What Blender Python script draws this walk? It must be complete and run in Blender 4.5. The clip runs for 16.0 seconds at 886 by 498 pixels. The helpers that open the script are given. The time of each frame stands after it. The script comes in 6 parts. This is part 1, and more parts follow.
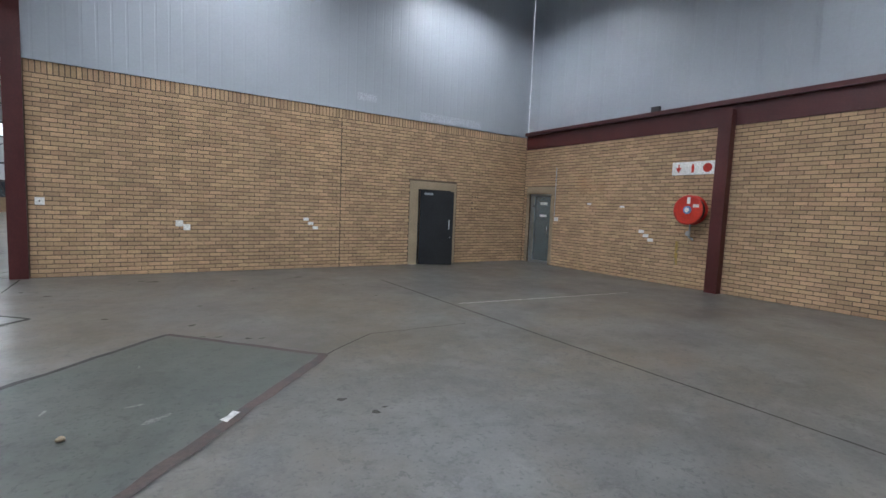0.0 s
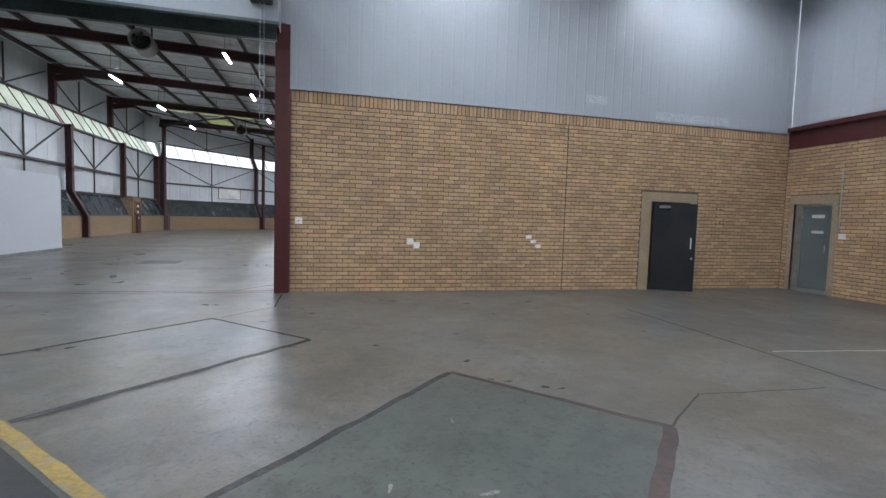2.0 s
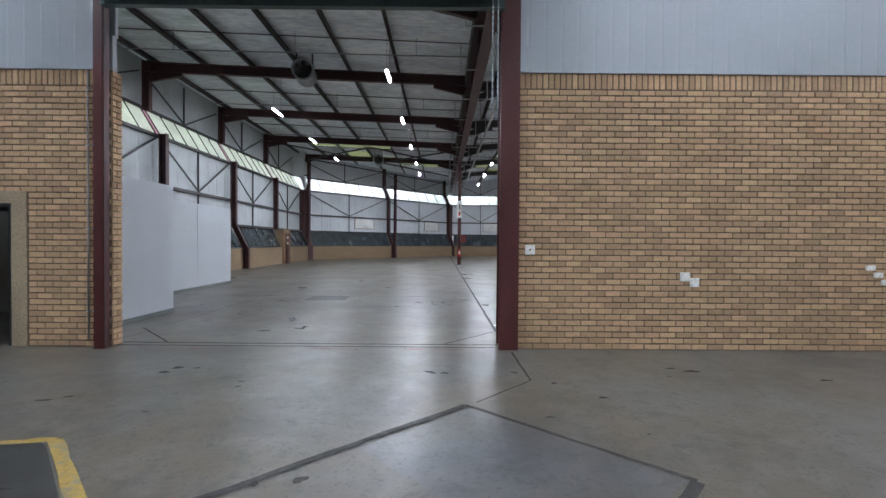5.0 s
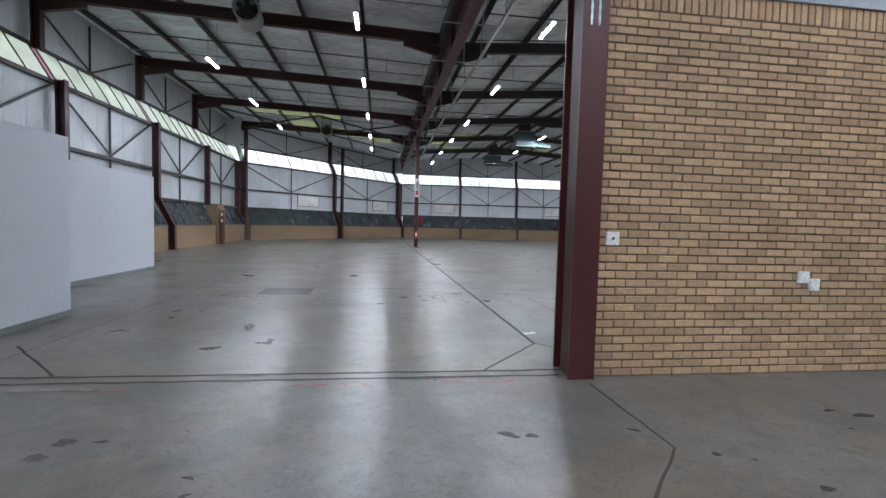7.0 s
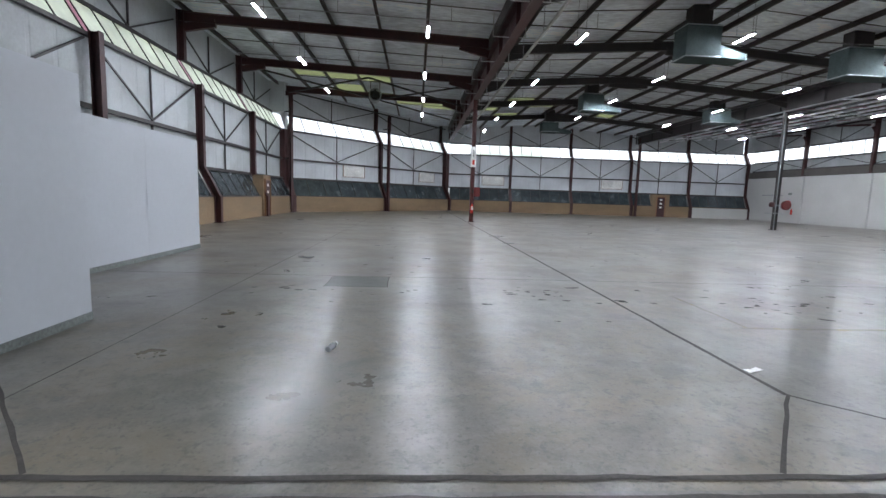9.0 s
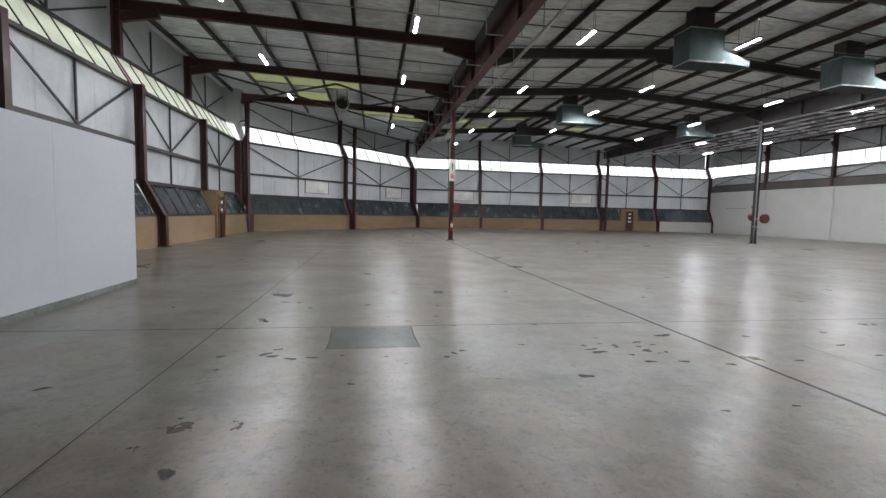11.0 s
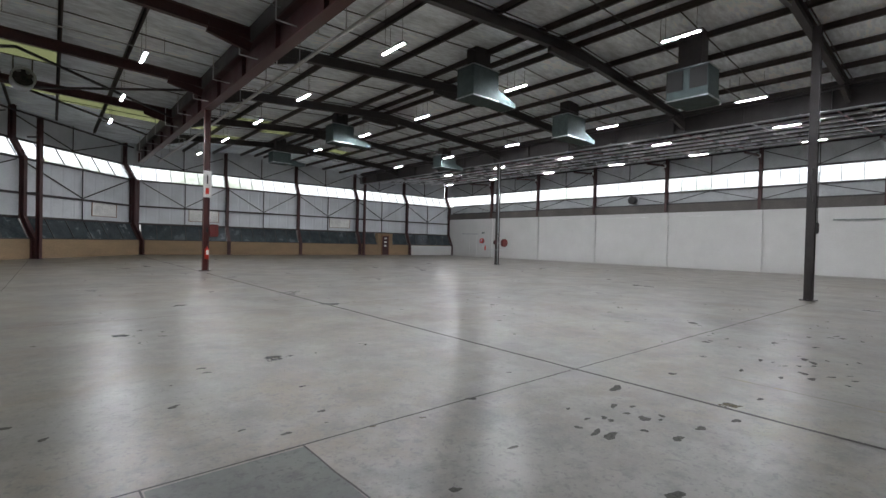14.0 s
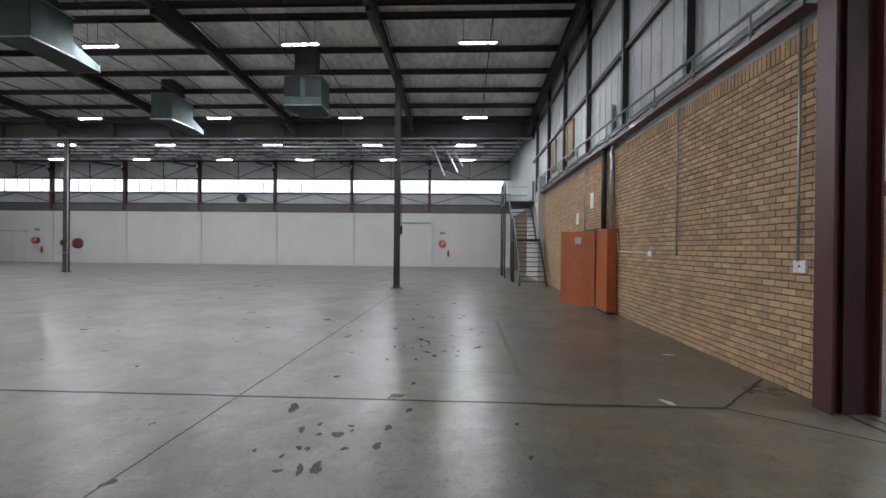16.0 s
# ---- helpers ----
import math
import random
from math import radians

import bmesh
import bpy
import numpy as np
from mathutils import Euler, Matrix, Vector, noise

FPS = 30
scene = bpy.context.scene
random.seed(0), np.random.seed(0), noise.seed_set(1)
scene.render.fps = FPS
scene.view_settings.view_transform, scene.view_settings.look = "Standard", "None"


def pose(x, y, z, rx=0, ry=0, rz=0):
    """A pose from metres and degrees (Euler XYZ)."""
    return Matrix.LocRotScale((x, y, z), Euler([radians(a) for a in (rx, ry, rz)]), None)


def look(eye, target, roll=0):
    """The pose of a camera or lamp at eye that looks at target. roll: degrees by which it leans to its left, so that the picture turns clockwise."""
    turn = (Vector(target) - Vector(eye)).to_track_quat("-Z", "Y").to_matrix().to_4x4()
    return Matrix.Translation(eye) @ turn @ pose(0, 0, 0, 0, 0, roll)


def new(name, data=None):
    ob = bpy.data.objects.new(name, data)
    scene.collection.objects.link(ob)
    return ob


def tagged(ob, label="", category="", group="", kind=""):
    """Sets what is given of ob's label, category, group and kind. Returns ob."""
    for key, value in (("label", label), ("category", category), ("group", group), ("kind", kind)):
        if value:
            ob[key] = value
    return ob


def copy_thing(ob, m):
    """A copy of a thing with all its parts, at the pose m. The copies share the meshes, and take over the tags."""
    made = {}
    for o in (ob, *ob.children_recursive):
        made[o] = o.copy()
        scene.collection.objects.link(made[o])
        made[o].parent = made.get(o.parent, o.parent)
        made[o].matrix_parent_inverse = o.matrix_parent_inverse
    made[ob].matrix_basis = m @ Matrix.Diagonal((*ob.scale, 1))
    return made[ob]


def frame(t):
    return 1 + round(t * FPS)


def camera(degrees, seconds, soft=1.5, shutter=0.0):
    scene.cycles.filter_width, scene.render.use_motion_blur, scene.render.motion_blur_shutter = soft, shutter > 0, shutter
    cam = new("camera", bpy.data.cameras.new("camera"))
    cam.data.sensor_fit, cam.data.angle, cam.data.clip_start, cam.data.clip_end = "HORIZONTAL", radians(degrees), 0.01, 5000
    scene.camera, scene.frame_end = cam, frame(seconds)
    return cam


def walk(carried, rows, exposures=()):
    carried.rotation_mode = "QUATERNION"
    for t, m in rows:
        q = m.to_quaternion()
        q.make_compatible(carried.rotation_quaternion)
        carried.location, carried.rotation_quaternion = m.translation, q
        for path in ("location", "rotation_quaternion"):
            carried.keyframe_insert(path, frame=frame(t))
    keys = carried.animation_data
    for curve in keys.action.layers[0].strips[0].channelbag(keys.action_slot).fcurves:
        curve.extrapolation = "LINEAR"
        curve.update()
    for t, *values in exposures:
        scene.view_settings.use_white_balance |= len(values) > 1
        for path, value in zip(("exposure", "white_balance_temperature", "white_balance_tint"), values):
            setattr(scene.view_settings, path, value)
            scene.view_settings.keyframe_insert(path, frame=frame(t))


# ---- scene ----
cam = camera(88.0, 16.0)
PATH = [
    (0, (0.801, 0.556, 1.599), (1.894, 2.222, 1.426), 2.3),
    (0.5, (0.625, 0.961, 1.567), (1.438, 2.78, 1.393), 1.3),
    (1, (0.379, 1.404, 1.578), (1.041, 3.286, 1.441), 1.5),
    (1.5, (0.126, 1.82, 1.566), (0.727, 3.724, 1.439), 1.8),
    (2, (-0.183, 2.267, 1.563), (0.293, 4.205, 1.433), 1.7),
    (2.5, (-0.564, 2.725, 1.543), (-0.311, 4.704, 1.398), 0.9),
    (3, (-0.944, 3.228, 1.528), (-0.957, 5.223, 1.381), -0.1),
    (3.2, (-1.083, 3.434, 1.503), (-1.177, 5.427, 1.361), 0.0),
    (5.5, (-2.388, 5.701, 1.549), (-2.318, 7.699, 1.534), 0.6),
    (6, (-2.709, 6.219, 1.543), (-2.555, 8.213, 1.495), 1.0),
    (6.5, (-2.985, 6.781, 1.529), (-2.739, 8.763, 1.439), 1.7),
    (7, (-3.189, 7.408, 1.547), (-2.916, 9.386, 1.441), 1.5),
    (7.5, (-3.4, 7.995, 1.539), (-3.106, 9.969, 1.408), 1.6),
    (8, (-3.634, 8.583, 1.537), (-3.411, 10.562, 1.343), 1.6),
    (10.3, (-4.897, 11.388, 1.545), (-4.798, 13.371, 1.306), 1.9),
    (10.5, (-4.973, 11.643, 1.539), (-4.814, 13.624, 1.316), 1.8),
    (11, (-5.195, 12.168, 1.534), (-4.891, 14.138, 1.377), 1.3),
    (11.5, (-5.405, 12.688, 1.549), (-4.983, 14.642, 1.474), 1.5),
    (12, (-5.604, 13.233, 1.547), (-5.074, 15.16, 1.479), 1.3),
    (12.5, (-5.77, 13.759, 1.548), (-5.12, 15.649, 1.482), 1.7),
    (13, (-5.938, 14.287, 1.537), (-5.12, 16.111, 1.474), 1.9),
    (13.5, (-6.082, 14.677, 1.568), (-5.035, 16.38, 1.514), 1.5),
    (14, (-6.111, 15.009, 1.539), (-4.814, 16.531, 1.511), 1.4),
    (14.5, (-6.144, 15.311, 1.557), (-4.607, 16.591, 1.55), 1.4),
    (15, (-6.07, 15.574, 1.578), (-4.338, 16.574, 1.585), 1.1),
    (15.3, (-6.019, 15.693, 1.603), (-4.181, 16.482, 1.596), 1.0),
    (15.5, (-5.988, 15.788, 1.591), (-4.087, 16.409, 1.587), 1.2),
    (16, (-5.916, 15.87, 1.61), (-3.918, 15.961, 1.603), 0.6),
]
walk(cam, [(t, look(eye, target, roll)) for t, eye, target, roll in PATH], exposures=[(0.0, 2.28, 6000, 12), (2.5, 2.3, 5980, 12), (6.0, 2.24, 5900, 12), (8.0, 2.36, 5860, 12),
                                                  (11.0, 2.28, 6500, 12), (12.5, 2.18, 6450, 12), (14.0, 2.04, 6400, 12), (15.0, 1.96, 6360, 12), (16.0, 2.0, 6330, 12)])

# ---- world, lamps, exposure ----
world = bpy.data.worlds.new("sky")
scene.world = world
world.use_nodes = True
wn = world.node_tree
sky = wn.nodes.new("ShaderNodeTexSky")
sky.sky_type, sky.sun_disc = "NISHITA", False
sky.sun_elevation, sky.sun_rotation = radians(48), radians(200)
sky.air_density, sky.dust_density = 1.0, 4.0
wn.nodes["Background"].inputs["Strength"].default_value = 0.15
haze = wn.nodes.new("ShaderNodeHueSaturation")  # overcast: a paler sky
haze.inputs["Saturation"].default_value, haze.inputs["Value"].default_value = 0.25, 1.25
wn.links.new(sky.outputs[0], haze.inputs["Color"])
wn.links.new(haze.outputs[0], wn.nodes["Background"].inputs["Color"])

sun = new("sun", bpy.data.lights.new("sun", "SUN"))
sun.data.energy, sun.data.angle, sun.data.color = 1.0, radians(15), (1.0, 0.97, 0.92)
sun.matrix_world = look((0, 0, 60), (10, 45, 0))


# ---- materials ----
def nodes_of(name):
    m = bpy.data.materials.new(name)
    m.use_nodes = True
    return m, m.node_tree, m.node_tree.nodes["Principled BSDF"]


def surface(name, colour, rough=0.6, metal=0.0, grain=(30.0, 0.25), cloud=(0.8, 0.25), bump=0.15, bump_scale=60.0,
            stain=None, pieces=0.0, gloss_var=0.1, stretch=(1, 1, 1), spec=0.5):
    """A painted, metal or mineral surface with fine grain and large clouds of wear; pieces: variation from piece to piece."""
    m, t, b = nodes_of(name)
    n, l = t.nodes, t.links
    geo = n.new("ShaderNodeNewGeometry")
    mp = n.new("ShaderNodeMapping")
    mp.inputs["Scale"].default_value = stretch
    l.new(geo.outputs["Position"], mp.inputs["Vector"])

    def nz(scale, detail, rough_n=0.6):
        x = n.new("ShaderNodeTexNoise")
        x.inputs["Scale"].default_value, x.inputs["Detail"].default_value = scale, detail
        x.inputs["Roughness"].default_value = rough_n
        l.new(mp.outputs[0], x.inputs["Vector"])
        return x.outputs["Fac"]

    def mul(a, lo, hi):
        r = n.new("ShaderNodeMapRange")
        r.inputs["From Min"].default_value, r.inputs["From Max"].default_value = 0.3, 0.7
        r.inputs["To Min"].default_value, r.inputs["To Max"].default_value = lo, hi
        l.new(a, r.inputs["Value"])
        return r.outputs[0]

    big, small = nz(cloud[0], 4), nz(grain[0], 3)
    prod = n.new("ShaderNodeMath")
    prod.operation = "MULTIPLY"
    l.new(mul(big, 1 - cloud[1], 1 + cloud[1]), prod.inputs[0])
    l.new(mul(small, 1 - grain[1], 1 + grain[1]), prod.inputs[1])
    value = prod.outputs[0]
    if pieces:
        oi = n.new("ShaderNodeObjectInfo")
        add = n.new("ShaderNodeMath")
        add.operation = "ADD"
        l.new(oi.outputs["Random"], add.inputs[0])
        l.new(geo.outputs["Random Per Island"], add.inputs[1])
        fr = n.new("ShaderNodeMath")
        fr.operation = "FRACT"
        l.new(add.outputs[0], fr.inputs[0])
        mr = n.new("ShaderNodeMapRange")
        mr.inputs["To Min"].default_value, mr.inputs["To Max"].default_value = 1 - pieces, 1 + pieces
        l.new(fr.outputs[0], mr.inputs["Value"])
        p2 = n.new("ShaderNodeMath")
        p2.operation = "MULTIPLY"
        l.new(value, p2.inputs[0])
        l.new(mr.outputs[0], p2.inputs[1])
        value = p2.outputs[0]
    vm = n.new("ShaderNodeVectorMath")
    vm.operation = "SCALE"
    vm.inputs[0].default_value = colour
    l.new(value, vm.inputs["Scale"])
    col = vm.outputs[0]
    if pieces:
        hs = n.new("ShaderNodeHueSaturation")
        h = n.new("ShaderNodeMapRange")
        h.inputs["To Min"].default_value, h.inputs["To Max"].default_value = 0.494, 0.506
        f2 = n.new("ShaderNodeMath")
        f2.operation = "MULTIPLY"
        f2.inputs[1].default_value = 7.31
        l.new(fr.outputs[0], f2.inputs[0])
        f3 = n.new("ShaderNodeMath")
        f3.operation = "FRACT"
        l.new(f2.outputs[0], f3.inputs[0])
        l.new(f3.outputs[0], h.inputs["Value"])
        l.new(h.outputs[0], hs.inputs["Hue"])
        l.new(col, hs.inputs["Color"])
        col = hs.outputs[0]
    if stain:
        scale, lo, hi, tint = stain
        s = nz(scale, 6, 0.65)
        mr = n.new("ShaderNodeMapRange")
        mr.inputs["From Min"].default_value, mr.inputs["From Max"].default_value = lo, hi
        l.new(s, mr.inputs["Value"])
        mx = n.new("ShaderNodeMix")
        mx.data_type = "RGBA"
        l.new(mr.outputs[0], mx.inputs["Factor"])
        l.new(col, mx.inputs["A"])
        mx.inputs["B"].default_value = (*tint, 1)
        col = mx.outputs["Result"]
    l.new(col, b.inputs["Base Color"])
    b.inputs["Metallic"].default_value = metal
    b.inputs["Specular IOR Level"].default_value = spec
    l.new(mul(big, max(0.03, rough - gloss_var), min(1, rough + gloss_var)), b.inputs["Roughness"])
    if bump:
        bp = n.new("ShaderNodeBump")
        bp.inputs["Strength"].default_value, bp.inputs["Distance"].default_value = bump, 0.01
        l.new(nz(bump_scale, 4), bp.inputs["Height"])
        l.new(bp.outputs[0], b.inputs["Normal"])
    return m


def glow(name, colour, strength):
    m, t, b = nodes_of(name)
    b.inputs["Base Color"].default_value = (*colour, 1)
    b.inputs["Emission Color"].default_value = (*colour, 1)
    b.inputs["Emission Strength"].default_value = strength
    return m


def glazing(name, tint, clear=0.85, rough=0.05):
    """Thin glass: lets light through, tinted, with a plain mirror sheen."""
    m, t, b = nodes_of(name)
    n, l = t.nodes, t.links
    tr = n.new("ShaderNodeBsdfTransparent")
    tr.inputs["Color"].default_value = (*tint, 1)
    mx = n.new("ShaderNodeMixShader")
    mx.inputs[0].default_value = clear
    b.inputs["Base Color"].default_value = (0.5 * tint[0], 0.5 * tint[1], 0.5 * tint[2], 1)
    b.inputs["Roughness"].default_value = rough
    l.new(b.outputs[0], mx.inputs[1])
    l.new(tr.outputs[0], mx.inputs[2])
    l.new(mx.outputs[0], n["Material Output"].inputs["Surface"])
    return m


def frosted(name, tint, clear):
    """Hazed sheet glazing: scatters the daylight and lets a little straight through."""
    m, t, b = nodes_of(name)
    n, l = t.nodes, t.links
    geo = n.new("ShaderNodeNewGeometry")
    nz = n.new("ShaderNodeTexNoise")
    nz.inputs["Scale"].default_value, nz.inputs["Detail"].default_value = 1.7, 5
    l.new(geo.outputs["Position"], nz.inputs["Vector"])
    mr = n.new("ShaderNodeMapRange")
    mr.inputs["From Min"].default_value, mr.inputs["From Max"].default_value = 0.3, 0.7
    mr.inputs["To Min"].default_value, mr.inputs["To Max"].default_value = 0.82, 1.05
    l.new(nz.outputs["Fac"], mr.inputs["Value"])
    vm = n.new("ShaderNodeVectorMath")
    vm.operation = "SCALE"
    vm.inputs[0].default_value = tint
    l.new(mr.outputs[0], vm.inputs["Scale"])
    tl = n.new("ShaderNodeBsdfTranslucent")
    l.new(vm.outputs[0], tl.inputs["Color"])
    tr = n.new("ShaderNodeBsdfTransparent")
    mx = n.new("ShaderNodeMixShader")
    mx.inputs[0].default_value = clear
    l.new(tl.outputs[0], mx.inputs[1])
    l.new(tr.outputs[0], mx.inputs[2])
    l.new(mx.outputs[0], n["Material Output"].inputs["Surface"])
    return m


def milky(name, tint):
    """Translucent roof sheet."""
    m, t, b = nodes_of(name)
    n, l = t.nodes, t.links
    tr = n.new("ShaderNodeBsdfTranslucent")
    tr.inputs["Color"].default_value = (*tint, 1)
    l.new(tr.outputs[0], n["Material Output"].inputs["Surface"])
    return m


def concrete_floor(name, base, rough, warm, spec=0.9):
    """Power-floated concrete: cloudy, stained, worn to a patchy polish."""
    m, t, b = nodes_of(name)
    n, l = t.nodes, t.links
    geo = n.new("ShaderNodeNewGeometry")

    def nz(scale, detail, r=0.6, distort=0.0):
        x = n.new("ShaderNodeTexNoise")
        x.inputs["Scale"].default_value, x.inputs["Detail"].default_value = scale, detail
        x.inputs["Roughness"].default_value, x.inputs["Distortion"].default_value = r, distort
        l.new(geo.outputs["Position"], x.inputs["Vector"])
        return x.outputs["Fac"]

    def ramp(a, lo, hi, t0, t1):
        r = n.new("ShaderNodeMapRange")
        for k, v in (("From Min", lo), ("From Max", hi), ("To Min", t0), ("To Max", t1)):
            r.inputs[k].default_value = v
        l.new(a, r.inputs["Value"])
        return r.outputs[0]

    def mix(f, a, tint, top=None):
        x = n.new("ShaderNodeMix")
        x.data_type = "RGBA"
        l.new(f, x.inputs["Factor"])
        if isinstance(a, tuple):
            x.inputs["A"].default_value = (*a, 1)
        else:
            l.new(a, x.inputs["A"])
        x.inputs["B"].default_value = (*tint, 1)
        return x.outputs["Result"]

    dark, pale = tuple(v * 0.40 for v in base), tuple(v * 1.6 for v in base)
    c = mix(ramp(nz(0.16, 3, 0.55), 0.35, 0.65, 0, 1), tuple(v * 0.85 for v in base), tuple(v * 1.3 for v in base))
    c = mix(ramp(nz(0.42, 5, 0.65, 0.5), 0.42, 0.60, 0, 0.95), c, warm)
    c = mix(ramp(nz(1.1, 6, 0.65, 0.6), 0.48, 0.66, 0, 0.6), c, dark)
    c = mix(ramp(nz(0.75, 7, 0.7, 1.2), 0.50, 0.64, 0, 0.36), c, pale)
    c = mix(ramp(nz(0.55, 6, 0.65, 0.9), 0.47, 0.70, 0, 0.62), c, tuple(v * 0.62 for v in warm))
    c = mix(ramp(nz(2.6, 5, 0.65), 0.50, 0.68, 0, 0.5), c, pale)
    c = mix(ramp(nz(5.0, 6, 0.7), 0.52, 0.68, 0, 0.6), c, dark)
    c = mix(ramp(nz(9.0, 5, 0.7, 0.8), 0.575, 0.63, 0, 0.6), c, tuple(v * 0.45 for v in base))
    c = mix(ramp(nz(22.0, 3, 0.6), 0.58, 0.66, 0, 0.6), c, tuple(v * 0.4 for v in base))
    c = mix(ramp(nz(38.0, 3, 0.6), 0.45, 0.75, 0, 0.3), c, pale)
    l.new(c, b.inputs["Base Color"])
    b.inputs["Specular IOR Level"].default_value = spec
    l.new(ramp(nz(0.7, 6, 0.65), 0.3, 0.7, rough - 0.04, rough + 0.09), b.inputs["Roughness"])
    bp = n.new("ShaderNodeBump")
    bp.inputs["Strength"].default_value, bp.inputs["Distance"].default_value = 0.08, 0.01
    l.new(nz(3.0, 6), bp.inputs["Height"])
    l.new(bp.outputs[0], b.inputs["Normal"])
    return m


